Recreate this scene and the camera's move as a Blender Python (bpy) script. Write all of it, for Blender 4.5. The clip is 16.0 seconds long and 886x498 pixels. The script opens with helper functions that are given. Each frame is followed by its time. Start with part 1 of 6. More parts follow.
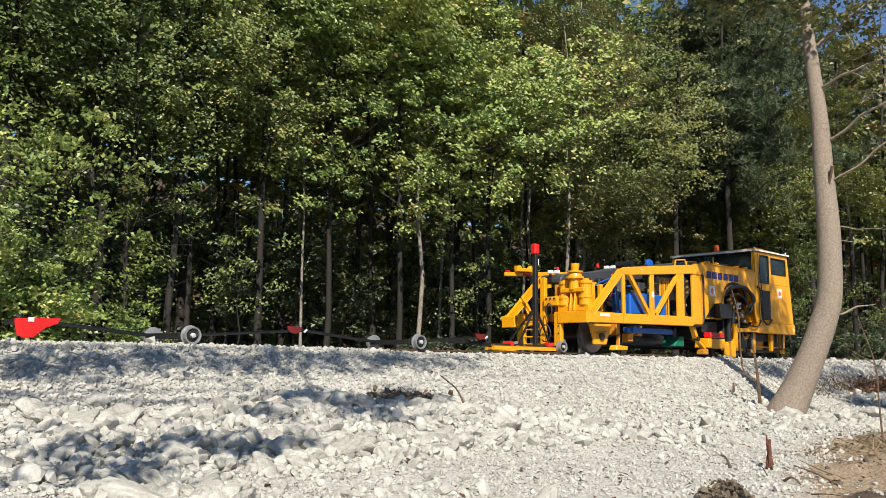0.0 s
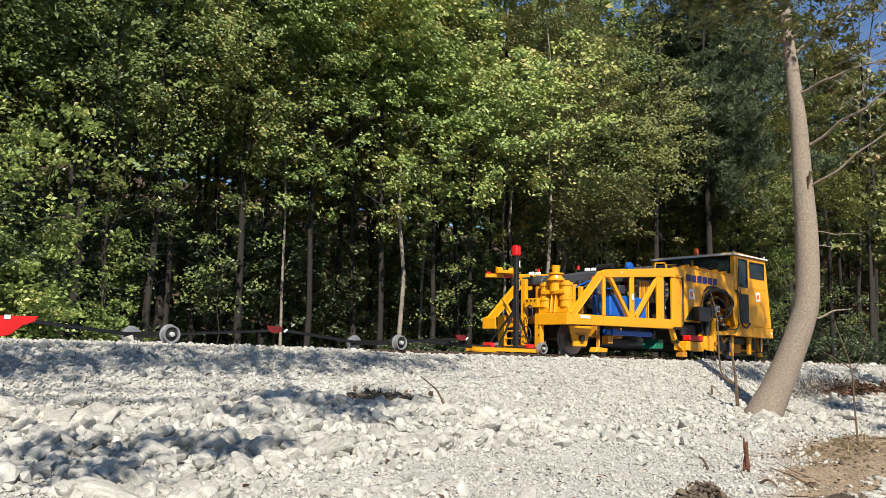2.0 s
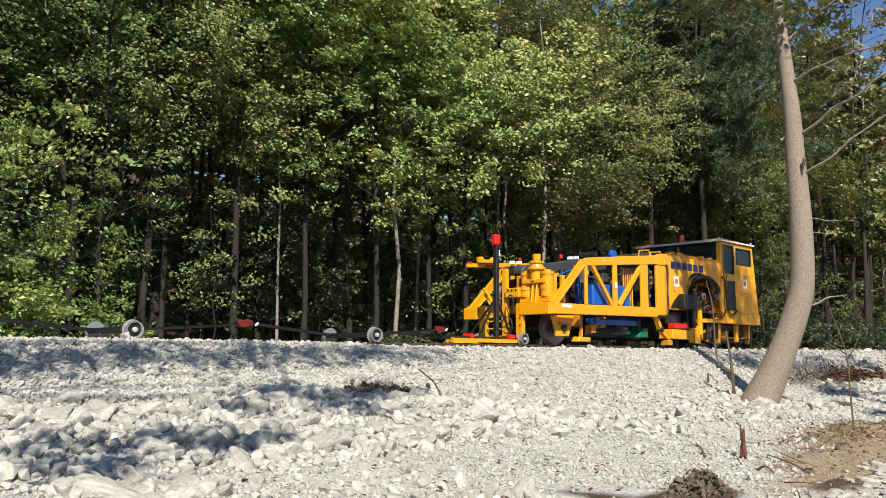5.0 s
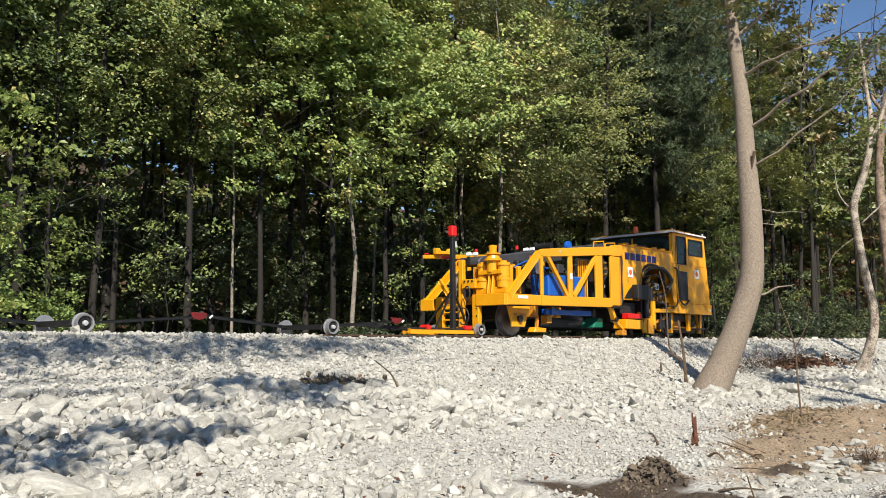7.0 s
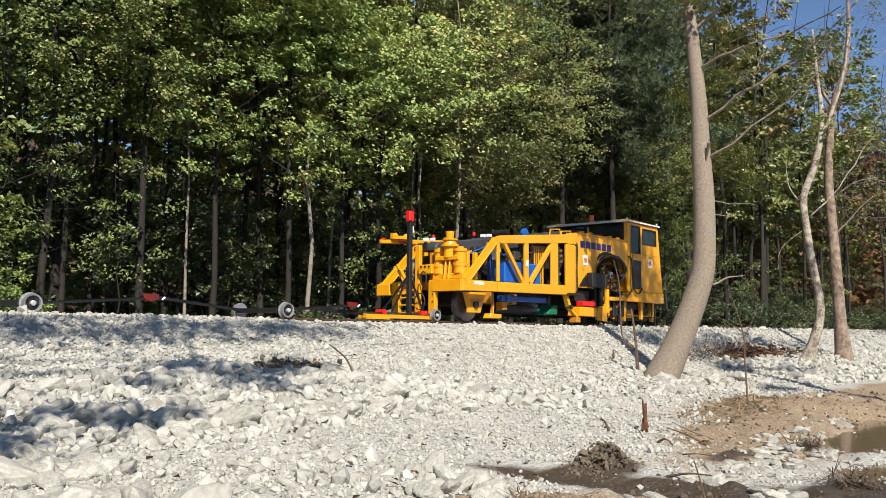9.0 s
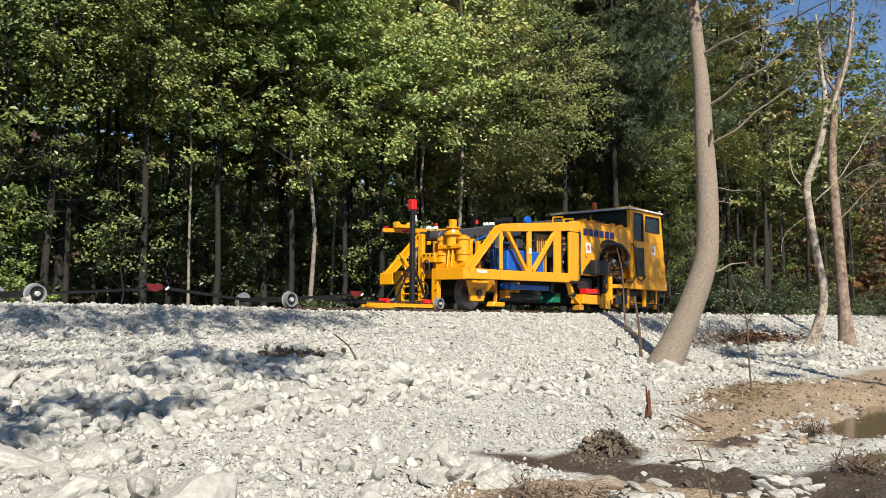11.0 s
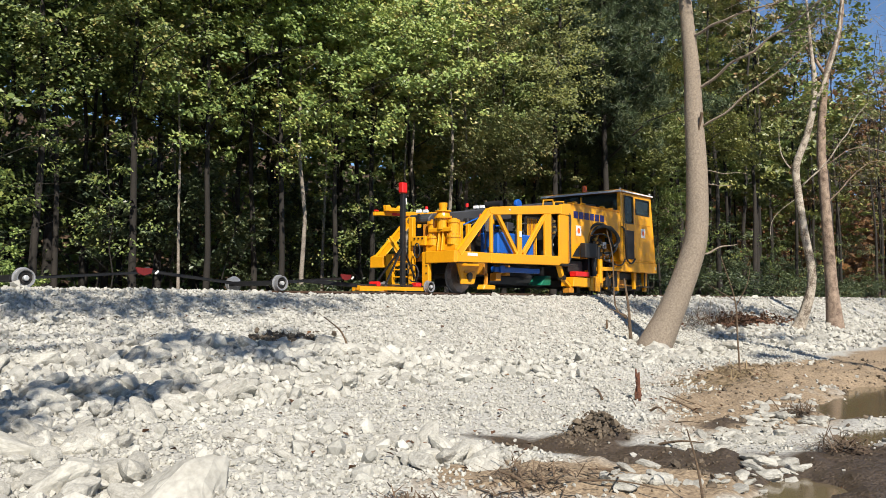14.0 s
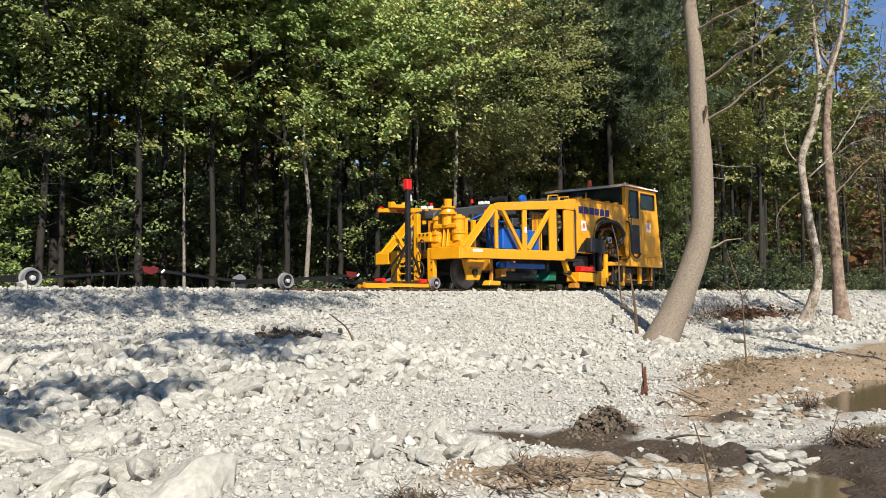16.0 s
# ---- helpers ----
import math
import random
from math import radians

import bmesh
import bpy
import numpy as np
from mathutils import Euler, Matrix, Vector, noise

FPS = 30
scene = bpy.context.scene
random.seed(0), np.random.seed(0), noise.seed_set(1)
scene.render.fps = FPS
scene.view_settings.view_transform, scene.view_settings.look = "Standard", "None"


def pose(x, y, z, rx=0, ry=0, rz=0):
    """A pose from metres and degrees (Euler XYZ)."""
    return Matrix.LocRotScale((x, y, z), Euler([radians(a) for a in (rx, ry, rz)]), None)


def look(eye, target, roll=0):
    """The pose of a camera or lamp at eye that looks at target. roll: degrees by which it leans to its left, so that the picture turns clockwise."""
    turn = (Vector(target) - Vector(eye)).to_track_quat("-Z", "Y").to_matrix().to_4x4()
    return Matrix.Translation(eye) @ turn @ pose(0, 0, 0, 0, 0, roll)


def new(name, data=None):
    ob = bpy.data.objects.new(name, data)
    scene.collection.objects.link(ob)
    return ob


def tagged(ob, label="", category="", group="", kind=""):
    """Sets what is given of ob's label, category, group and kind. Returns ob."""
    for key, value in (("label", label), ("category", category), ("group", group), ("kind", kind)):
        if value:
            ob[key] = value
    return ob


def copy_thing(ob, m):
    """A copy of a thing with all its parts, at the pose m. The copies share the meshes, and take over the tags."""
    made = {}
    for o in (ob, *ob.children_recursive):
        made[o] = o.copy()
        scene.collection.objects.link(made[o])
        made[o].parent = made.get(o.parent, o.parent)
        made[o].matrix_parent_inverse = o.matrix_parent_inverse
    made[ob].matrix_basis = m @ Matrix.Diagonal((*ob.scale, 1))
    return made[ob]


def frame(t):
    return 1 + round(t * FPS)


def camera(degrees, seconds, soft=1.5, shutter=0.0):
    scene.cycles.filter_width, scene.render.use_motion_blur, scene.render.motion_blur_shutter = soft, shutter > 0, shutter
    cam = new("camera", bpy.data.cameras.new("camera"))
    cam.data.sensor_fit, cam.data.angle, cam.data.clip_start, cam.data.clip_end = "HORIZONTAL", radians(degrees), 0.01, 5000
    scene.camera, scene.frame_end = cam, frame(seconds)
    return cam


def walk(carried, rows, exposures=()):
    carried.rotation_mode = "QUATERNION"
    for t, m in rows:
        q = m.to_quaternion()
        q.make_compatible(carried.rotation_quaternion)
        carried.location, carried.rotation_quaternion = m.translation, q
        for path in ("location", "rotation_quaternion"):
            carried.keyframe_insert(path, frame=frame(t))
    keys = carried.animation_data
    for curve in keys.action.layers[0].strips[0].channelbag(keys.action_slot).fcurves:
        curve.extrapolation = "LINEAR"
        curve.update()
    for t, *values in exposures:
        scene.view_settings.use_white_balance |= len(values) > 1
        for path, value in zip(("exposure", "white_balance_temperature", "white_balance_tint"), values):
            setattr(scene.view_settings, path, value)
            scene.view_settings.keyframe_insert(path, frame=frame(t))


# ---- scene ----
# World frame: x runs along the railway, y away from the viewer across it, z up.
# The near rail lies on y = 0 and the rail heads at RAIL.
RAIL = 1.79
EYE = (-10.51, -12.70, 1.60)
HEADING = -42.6

# ---- camera: held by hand at one spot, turning only; rows of seconds, yaw, pitch, roll ----
TURNS = [
    (0.0, -0.00, 7.40, -0.65),
    (0.5, -1.45, 7.94, -0.54),
    (1.0, -1.69, 7.89, -0.71),
    (1.5, -1.39, 7.79, -0.92),
    (2.0, -1.31, 7.48, -1.04),
    (2.5, -1.43, 7.19, -1.03),
    (3.0, -1.80, 6.86, -1.03),
    (3.2, -1.74, 6.82, -1.19),
    (5.3, -1.72, 6.99, 0.09),
    (5.5, -3.47, 7.04, -0.06),
    (5.6, -4.32, 7.08, 0.11),
    (6.0, -6.43, 6.29, 0.10),
    (6.5, -5.68, 6.54, 1.09),
    (7.0, -4.42, 6.37, 0.22),
    (7.5, -4.65, 6.44, -0.91),
    (8.0, -6.13, 5.96, -1.28),
    (8.5, -6.52, 5.70, -0.95),
    (9.0, -7.40, 5.39, -0.49),
    (9.2, -7.73, 5.17, -0.52),
    (11.5, -7.06, 4.31, -0.21),
    (12.0, -7.28, 3.68, -0.44),
    (12.5, -7.42, 3.42, -0.33),
    (13.0, -7.52, 3.30, -0.37),
    (13.5, -7.69, 3.48, -0.25),
    (14.0, -7.81, 3.48, 0.00),
    (14.5, -7.57, 3.68, 0.06),
    (15.0, -7.55, 3.84, 0.13),
    (15.5, -7.43, 3.66, 0.31),
    (16.0, -7.43, 3.23, 0.51),
]
cam = camera(55.05, 16.0, soft=0.5)
walk(cam, [(t, pose(*EYE, 90 + p, r, HEADING + yaw)) for t, yaw, p, r in TURNS])

# ---- light: clear autumn sun from behind the viewer, blue sky ----
SUN_AZ, SUN_EL = radians(55), radians(42)
TRAVEL = Vector((math.cos(SUN_AZ) * math.cos(SUN_EL), math.sin(SUN_AZ) * math.cos(SUN_EL), -math.sin(SUN_EL)))
world = bpy.data.worlds.new("sky")
world.use_nodes = True
scene.world = world
sky = world.node_tree.nodes.new("ShaderNodeTexSky")
sky.sky_type, sky.sun_disc = "NISHITA", False
sky.dust_density, sky.ozone_density, sky.altitude = 0.1, 5.0, 1500
sky.sun_elevation, sky.sun_rotation = SUN_EL, math.atan2(-TRAVEL.x, -TRAVEL.y)
world.node_tree.links.new(sky.outputs[0], world.node_tree.nodes["Background"].inputs[0])
world.node_tree.nodes["Background"].inputs[1].default_value = 0.072
sun_data = bpy.data.lights.new("sun", "SUN")
sun_data.energy, sun_data.angle, sun_data.color = 4.35, radians(0.55), (1.0, 0.93, 0.82)
sun = new("sun", sun_data)
sun.matrix_world = look(-TRAVEL * 60, (0, 0, 0))
scene.view_settings.exposure = 0.76


# ---- materials ----
def nodes_of(name):
    m = bpy.data.materials.new(name)
    m.use_nodes = True
    return m, m.node_tree.nodes, m.node_tree.links, m.node_tree.nodes["Principled BSDF"]


def surface(name, dark, light, rough=0.6, metal=0.0, scale=6.0, fine=60.0, bump=0.2, rough_spread=0.15, island=0.0, random_ob=0.0, coat=0.0, edges=(0.38, 0.78)):
    """Two colours mixed by coarse and fine noise, with relief and an uneven gloss."""
    m, n, l, bsdf = nodes_of(name)
    where = n.new("ShaderNodeTexCoord")
    big, small = n.new("ShaderNodeTexNoise"), n.new("ShaderNodeTexNoise")
    big.inputs["Scale"].default_value, small.inputs["Scale"].default_value = scale, fine
    big.inputs["Detail"].default_value = 5
    small.inputs["Detail"].default_value = 3
    l.new(where.outputs["Object"], big.inputs["Vector"])
    l.new(where.outputs["Object"], small.inputs["Vector"])
    both = n.new("ShaderNodeMath")
    both.operation = "MULTIPLY_ADD"
    both.inputs[1].default_value = 0.55
    l.new(small.outputs["Fac"], both.inputs[0])
    half = n.new("ShaderNodeMath")
    half.operation = "MULTIPLY"
    half.inputs[1].default_value = 0.6
    l.new(big.outputs["Fac"], half.inputs[0])
    l.new(half.outputs[0], both.inputs[2])
    ramp = n.new("ShaderNodeValToRGB")
    ramp.color_ramp.elements[0].position, ramp.color_ramp.elements[1].position = edges
    ramp.color_ramp.elements[0].color, ramp.color_ramp.elements[1].color = (*dark, 1), (*light, 1)
    l.new(both.outputs[0], ramp.inputs[0])
    out = ramp.outputs[0]
    for amount, node, socket in ((island, "ShaderNodeNewGeometry", "Random Per Island"), (random_ob, "ShaderNodeObjectInfo", "Random")):
        if amount:
            src = n.new(node)
            span = n.new("ShaderNodeMapRange")
            span.inputs["To Min"].default_value, span.inputs["To Max"].default_value = 1 - amount, 1 + amount * 0.5
            l.new(src.outputs[socket], span.inputs["Value"])
            hsv = n.new("ShaderNodeHueSaturation")
            l.new(span.outputs[0], hsv.inputs["Value"])
            l.new(out, hsv.inputs["Color"])
            out = hsv.outputs[0]
    l.new(out, bsdf.inputs["Base Color"])
    span = n.new("ShaderNodeMapRange")
    span.inputs["To Min"].default_value, span.inputs["To Max"].default_value = max(0.03, rough - rough_spread), min(1, rough + rough_spread)
    l.new(big.outputs["Fac"], span.inputs["Value"])
    l.new(span.outputs[0], bsdf.inputs["Roughness"])
    bsdf.inputs["Metallic"].default_value = metal
    bsdf.inputs["Coat Weight"].default_value = coat
    if bump:
        rel = n.new("ShaderNodeBump")
        rel.inputs["Strength"].default_value, rel.inputs["Distance"].default_value = bump, 0.02
        l.new(both.outputs[0], rel.inputs["Height"])
        l.new(rel.outputs[0], bsdf.inputs["Normal"])
    return m


def leaf_material(name, stops, sheen=0.42, through_light=0.24, spread=0.35):
    """Leaves: a hue for each leaf from the ramp, a little gloss, and light that comes through."""
    m, n, l, bsdf = nodes_of(name)
    geo, info = n.new("ShaderNodeNewGeometry"), n.new("ShaderNodeObjectInfo")
    mixer = n.new("ShaderNodeMath")
    mixer.operation = "MULTIPLY_ADD"
    mixer.inputs[1].default_value = 1 - spread
    l.new(geo.outputs["Random Per Island"], mixer.inputs[0])
    part_ob = n.new("ShaderNodeMath")
    part_ob.operation = "MULTIPLY"
    part_ob.inputs[1].default_value = spread
    l.new(info.outputs["Random"], part_ob.inputs[0])
    l.new(part_ob.outputs[0], mixer.inputs[2])
    where, patch, patchy = n.new("ShaderNodeTexCoord"), n.new("ShaderNodeTexNoise"), n.new("ShaderNodeMath")
    patch.inputs["Scale"].default_value, patch.inputs["Detail"].default_value = 0.75, 2
    l.new(where.outputs["Object"], patch.inputs["Vector"])
    patchy.operation = "MULTIPLY_ADD"
    patchy.inputs[1].default_value = 0.9
    patchy.inputs[2].default_value = -0.45
    l.new(patch.outputs["Fac"], patchy.inputs[0])
    whole = n.new("ShaderNodeMath")
    whole.operation, whole.use_clamp = "ADD", True
    l.new(mixer.outputs[0], whole.inputs[0])
    l.new(patchy.outputs[0], whole.inputs[1])
    ramp = n.new("ShaderNodeValToRGB")
    while len(ramp.color_ramp.elements) < len(stops):
        ramp.color_ramp.elements.new(0.5)
    for e, (at, c) in zip(ramp.color_ramp.elements, stops):
        e.position, e.color = at, (*c, 1)
    l.new(whole.outputs[0], ramp.inputs[0])
    l.new(ramp.outputs[0], bsdf.inputs["Base Color"])
    bsdf.inputs["Roughness"].default_value = sheen
    thin = n.new("ShaderNodeBsdfTranslucent")
    l.new(ramp.outputs[0], thin.inputs["Color"])
    mix = n.new("ShaderNodeMixShader")
    mix.inputs[0].default_value = through_light
    l.new(bsdf.outputs[0], mix.inputs[1])
    l.new(thin.outputs[0], mix.inputs[2])
    l.new(mix.outputs[0], n["Material Output"].inputs[0])
    return m


YELLOW = surface("yellow_paint", (0.68, 0.285, 0.005), (0.78, 0.355, 0.006), 0.38, 0, 1.6, 25, 0.03, 0.12)
YELLOW_WORN = surface("worn_yellow_paint", (0.30, 0.12, 0.02), (0.66, 0.28, 0.01), 0.5, 0, 4, 30, 0.08)
BLACK = surface("black_paint", (0.005, 0.005, 0.006), (0.014, 0.014, 0.015), 0.55, 0, 3, 40, 0.05)
GREY_COVER = surface("dark_grey_cover", (0.028, 0.03, 0.034), (0.06, 0.062, 0.068), 0.5, 0, 1.2, 30, 0.05)
GREASE = surface("greasy_steel", (0.012, 0.011, 0.01), (0.07, 0.062, 0.055), 0.5, 0.5, 8, 50, 0.3)
STEEL = surface("machined_steel", (0.42, 0.42, 0.42), (0.66, 0.66, 0.66), 0.42, 0.45, 5, 70, 0.05)
WHEEL_STEEL = surface("worn_wheel_steel", (0.10, 0.10, 0.105), (0.24, 0.24, 0.25), 0.42, 0.7, 6, 60, 0.1)
ROLLER_STEEL = surface("dull_roller_steel", (0.22, 0.22, 0.225), (0.40, 0.40, 0.41), 0.45, 0.5, 6, 60, 0.08)
RAIL_STEEL = surface("rusty_rail_steel", (0.045, 0.025, 0.016), (0.13, 0.075, 0.045), 0.65, 0.3, 5, 80, 0.3)
BLUE = surface("blue_paint", (0.005, 0.07, 0.34), (0.008, 0.11, 0.48), 0.4, 0, 2, 30, 0.04)
DEEP_BLUE = surface("navy_lettering", (0.012, 0.012, 0.10), (0.02, 0.02, 0.16), 0.5, 0, 2, 30, 0.0)
GREEN = surface("green_paint", (0.0, 0.10, 0.055), (0.002, 0.17, 0.095), 0.45, 0, 2, 30, 0.04)
RED = surface("red_paint", (0.50, 0.008, 0.008), (0.68, 0.015, 0.012), 0.42, 0, 3, 30, 0.03)
# Darker copy of the red paint, with shade put into its colour.
SHADED_RED = surface("shaded_red_paint", (0.10, 0.006, 0.006), (0.18, 0.010, 0.009), 0.6, 0, 3, 30, 0.03)
WHITE = surface("white_decal", (0.62, 0.62, 0.6), (0.78, 0.78, 0.76), 0.5, 0, 3, 40, 0.0)
ORANGE = surface("orange_lens", (0.75, 0.10, 0.01), (0.9, 0.16, 0.02), 0.25, 0, 3, 40, 0.0)
HOSE = surface("hydraulic_hose_rubber", (0.008, 0.008, 0.008), (0.025, 0.025, 0.025), 0.6, 0, 12, 80, 0.1)
BRASS = surface("brass_fitting", (0.45, 0.27, 0.06), (0.65, 0.42, 0.12), 0.35, 0.8, 8, 60, 0.1)
LAMP = surface("clear_lamp_lens", (0.72, 0.74, 0.76), (0.85, 0.86, 0.88), 0.12, 0, 4, 40, 0.0)
GLASS, gn, gl, gb = nodes_of("tinted_cab_glass")
gb.inputs["Base Color"].default_value = (0.07, 0.095, 0.085, 1)
gb.inputs["Roughness"].default_value = 0.03
gb.inputs["Transmission Weight"].default_value = 0.75
gb.inputs["IOR"].default_value = 1.3
STONE = surface("crushed_limestone", (0.327, 0.316, 0.278), (0.51, 0.494, 0.440), 0.9, 0, 3, 45, 0.35, 0.08, island=0.26)
ROCK = surface("broken_limestone", (0.255, 0.244, 0.212), (0.48, 0.462, 0.408), 0.92, 0, 2.0, 14, 0.4, 0.06, random_ob=0.28)
TIE = surface("creosoted_timber", (0.03, 0.022, 0.016), (0.10, 0.075, 0.055), 0.85, 0, 3, 40, 0.5, random_ob=0.25)
BARK_PALE = surface("pale_bark", (0.135, 0.105, 0.078), (0.36, 0.295, 0.225), 0.95, 0, 26, 130, 0.7, edges=(0.34, 0.80))
BARK_PEEL = surface("peeling_pale_bark", (0.10, 0.072, 0.05), (0.44, 0.385, 0.31), 0.9, 0, 4.5, 30, 0.8, edges=(0.45, 0.64))
BARK_RED = surface("mottled_red_brown_bark", (0.075, 0.045, 0.032), (0.36, 0.27, 0.20), 0.95, 0, 5, 50, 0.9, edges=(0.42, 0.70))
# Darker than real bark; the shade inside the wood is part of this colour.
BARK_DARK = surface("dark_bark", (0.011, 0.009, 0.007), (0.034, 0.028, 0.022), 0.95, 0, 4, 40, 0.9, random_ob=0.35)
BARK_GREY = surface("mottled_grey_bark", (0.07, 0.058, 0.046), (0.36, 0.315, 0.26), 0.9, 0, 3.0, 22, 0.6)
DEADWOOD = surface("dead_wood", (0.05, 0.032, 0.02), (0.17, 0.115, 0.07), 0.9, 0, 8, 60, 0.6)
REDWOOD = surface("red_heartwood", (0.06, 0.022, 0.012), (0.22, 0.085, 0.045), 0.85, 0, 12, 80, 0.9)
LEAF = leaf_material("broad_leaves", [(0.0, (0.062, 0.100, 0.038)), (0.45, (0.154, 0.207, 0.063)), (0.8, (0.251, 0.298, 0.083)), (1.0, (0.405, 0.339, 0.127))])
# Darker leaf tones for undergrowth; the shade under the trees is in the colour.
LEAF_SHADED = leaf_material("shaded_leaves", [(0.0, (0.033, 0.053, 0.031)), (0.5, (0.086, 0.114, 0.053)), (0.88, (0.165, 0.194, 0.078)), (1.0, (0.297, 0.242, 0.126))])
LEAF_DULL = leaf_material("olive_leaves", [(0.0, (0.074, 0.096, 0.036)), (0.5, (0.180, 0.205, 0.060)), (0.85, (0.300, 0.298, 0.084)), (1.0, (0.44, 0.34, 0.12))])
LEAF_TAN = leaf_material("turning_leaves", [(0.0, (0.085, 0.114, 0.043)), (0.5, (0.195, 0.209, 0.073)), (0.85, (0.309, 0.250, 0.101)), (1.0, (0.377, 0.215, 0.121))])
LEAF_BRIGHT = leaf_material("bright_maple_leaves", [(0.0, (0.133, 0.202, 0.068)), (0.5, (0.281, 0.365, 0.104)), (0.9, (0.415, 0.444, 0.134)), (1.0, (0.559, 0.457, 0.189))])
LEAF_RUST = leaf_material("rust_leaves", [(0.0, (0.07, 0.045, 0.02)), (0.5, (0.15, 0.085, 0.035)), (1.0, (0.26, 0.12, 0.045))])
NEEDLE = leaf_material("pine_needles", [(0.0, (0.025, 0.046, 0.023)), (0.6, (0.072, 0.105, 0.046)), (1.0, (0.137, 0.154, 0.071))], 0.5, 0.2)
CLOD = surface("wet_earth_clods", (0.065, 0.049, 0.034), (0.17, 0.13, 0.088), 0.85, 0, 4, 40, 0.6, island=0.35)
LITTER = leaf_material("leaf_litter", [(0.0, (0.05, 0.025, 0.012)), (0.6, (0.13, 0.06, 0.03)), (1.0, (0.22, 0.12, 0.05))], 0.7, 0.1)
GRASS = leaf_material("straw_and_weeds", [(0.0, (0.20, 0.145, 0.075)), (0.6, (0.36, 0.275, 0.155)), (1.0, (0.48, 0.385, 0.235))], 0.7, 0.2)
WATER, wn, wl, wb = nodes_of("muddy_water")
wb.inputs["Base Color"].default_value = (0.13, 0.10, 0.058, 1)
wb.inputs["Roughness"].default_value = 0.1
rip, ripb = wn.new("ShaderNodeTexNoise"), wn.new("ShaderNodeBump")
rip.inputs["Scale"].default_value = 3.0
ripb.inputs["Strength"].default_value, ripb.inputs["Distance"].default_value = 0.08, 0.02
wl.new(rip.outputs["Fac"], ripb.inputs["Height"])
wl.new(ripb.outputs[0], wb.inputs["Normal"])


def ground_material():
    """Stone dust, brown soil, wet mud and forest floor, where the sheet's marks say they lie."""
    m, n, l, bsdf = nodes_of("ground_surface")
    where, marks = n.new("ShaderNodeTexCoord"), n.new("ShaderNodeVertexColor")
    marks.layer_name = "cover"
    split = n.new("ShaderNodeSeparateColor")
    l.new(marks.outputs[0], split.inputs[0])
    coarse, fine = n.new("ShaderNodeTexNoise"), n.new("ShaderNodeTexNoise")
    coarse.inputs["Scale"].default_value, fine.inputs["Scale"].default_value = 2.0, 26.0
    coarse.inputs["Detail"].default_value = fine.inputs["Detail"].default_value = 6
    l.new(where.outputs["Object"], coarse.inputs["Vector"])
    l.new(where.outputs["Object"], fine.inputs["Vector"])

    def two(a, b):
        r = n.new("ShaderNodeValToRGB")
        r.color_ramp.elements[0].position, r.color_ramp.elements[1].position = 0.3, 0.7
        r.color_ramp.elements[0].color, r.color_ramp.elements[1].color = (*a, 1), (*b, 1)
        l.new(fine.outputs["Fac"], r.inputs[0])
        return r.outputs[0]

    def blend(a, b, mark):
        edge = n.new("ShaderNodeMath")
        edge.operation = "MULTIPLY_ADD"
        edge.inputs[1].default_value = 0.5
        l.new(coarse.outputs["Fac"], edge.inputs[0])
        l.new(mark, edge.inputs[2])
        sharp = n.new("ShaderNodeMapRange")
        sharp.inputs["From Min"].default_value, sharp.inputs["From Max"].default_value = 0.62, 0.88
        l.new(edge.outputs[0], sharp.inputs["Value"])
        mix = n.new("ShaderNodeMix")
        mix.data_type = "RGBA"
        l.new(sharp.outputs[0], mix.inputs[0])
        l.new(a, mix.inputs[6])
        l.new(b, mix.inputs[7])
        return mix.outputs[2], sharp.outputs[0]

    c, _ = blend(two((0.27, 0.262, 0.236), (0.49, 0.476, 0.436)), two((0.15, 0.105, 0.065), (0.36, 0.275, 0.18)), split.outputs[0])
    c, wet = blend(c, two((0.040, 0.028, 0.018), (0.085, 0.062, 0.042)), split.outputs[1])
    c, _ = blend(c, two((0.035, 0.022, 0.012), (0.11, 0.065, 0.035)), split.outputs[2])
    l.new(c, bsdf.inputs["Base Color"])
    gloss = n.new("ShaderNodeMapRange")
    gloss.inputs["To Min"].default_value, gloss.inputs["To Max"].default_value = 0.92, 0.5
    l.new(wet, gloss.inputs["Value"])
    l.new(gloss.outputs[0], bsdf.inputs["Roughness"])
    rel = n.new("ShaderNodeBump")
    rel.inputs["Strength"].default_value, rel.inputs["Distance"].default_value = 0.8, 0.04
    l.new(fine.outputs["Fac"], rel.inputs["Height"])
    l.new(rel.outputs[0], bsdf.inputs["Normal"])
    return m


GROUND = ground_material()


# ---- building helpers ----
def mesh_of(name, bm, material, bevel=0.0, smooth=False):
    if bevel:
        bmesh.ops.bevel(bm, geom=[e for e in bm.edges if len(e.link_faces) == 2 and e.calc_face_angle(0) > 0.6], offset=bevel, segments=1, affect="EDGES", clamp_overlap=True)
    me = bpy.data.meshes.new(name)
    bm.to_mesh(me)
    bm.free()
    me.materials.append(material)
    if smooth:
        for p in me.polygons:
            p.use_smooth = True
    return me


def part(name, bm, material, parent=None, label="", bevel=0.0, smooth=False):
    ob = new(name, mesh_of(name, bm, material, bevel, smooth))
    if parent:
        ob.parent = parent
    return tagged(ob, label)


def thing(name, label, category, group="", at=None):
    ob = tagged(new(name), label, category, group)
    ob.empty_display_size = 0.2
    if at is not None:
        ob.matrix_basis = at
    return ob


def block(bm, x0, x1, y0, y1, z0, z1):
    made = bmesh.ops.create_cube(bm, size=1)["verts"]
    for v in made:
        v.co = ((x0 + x1) / 2 + v.co.x * (x1 - x0), (y0 + y1) / 2 + v.co.y * (y1 - y0), (z0 + z1) / 2 + v.co.z * (z1 - z0))
    return bm


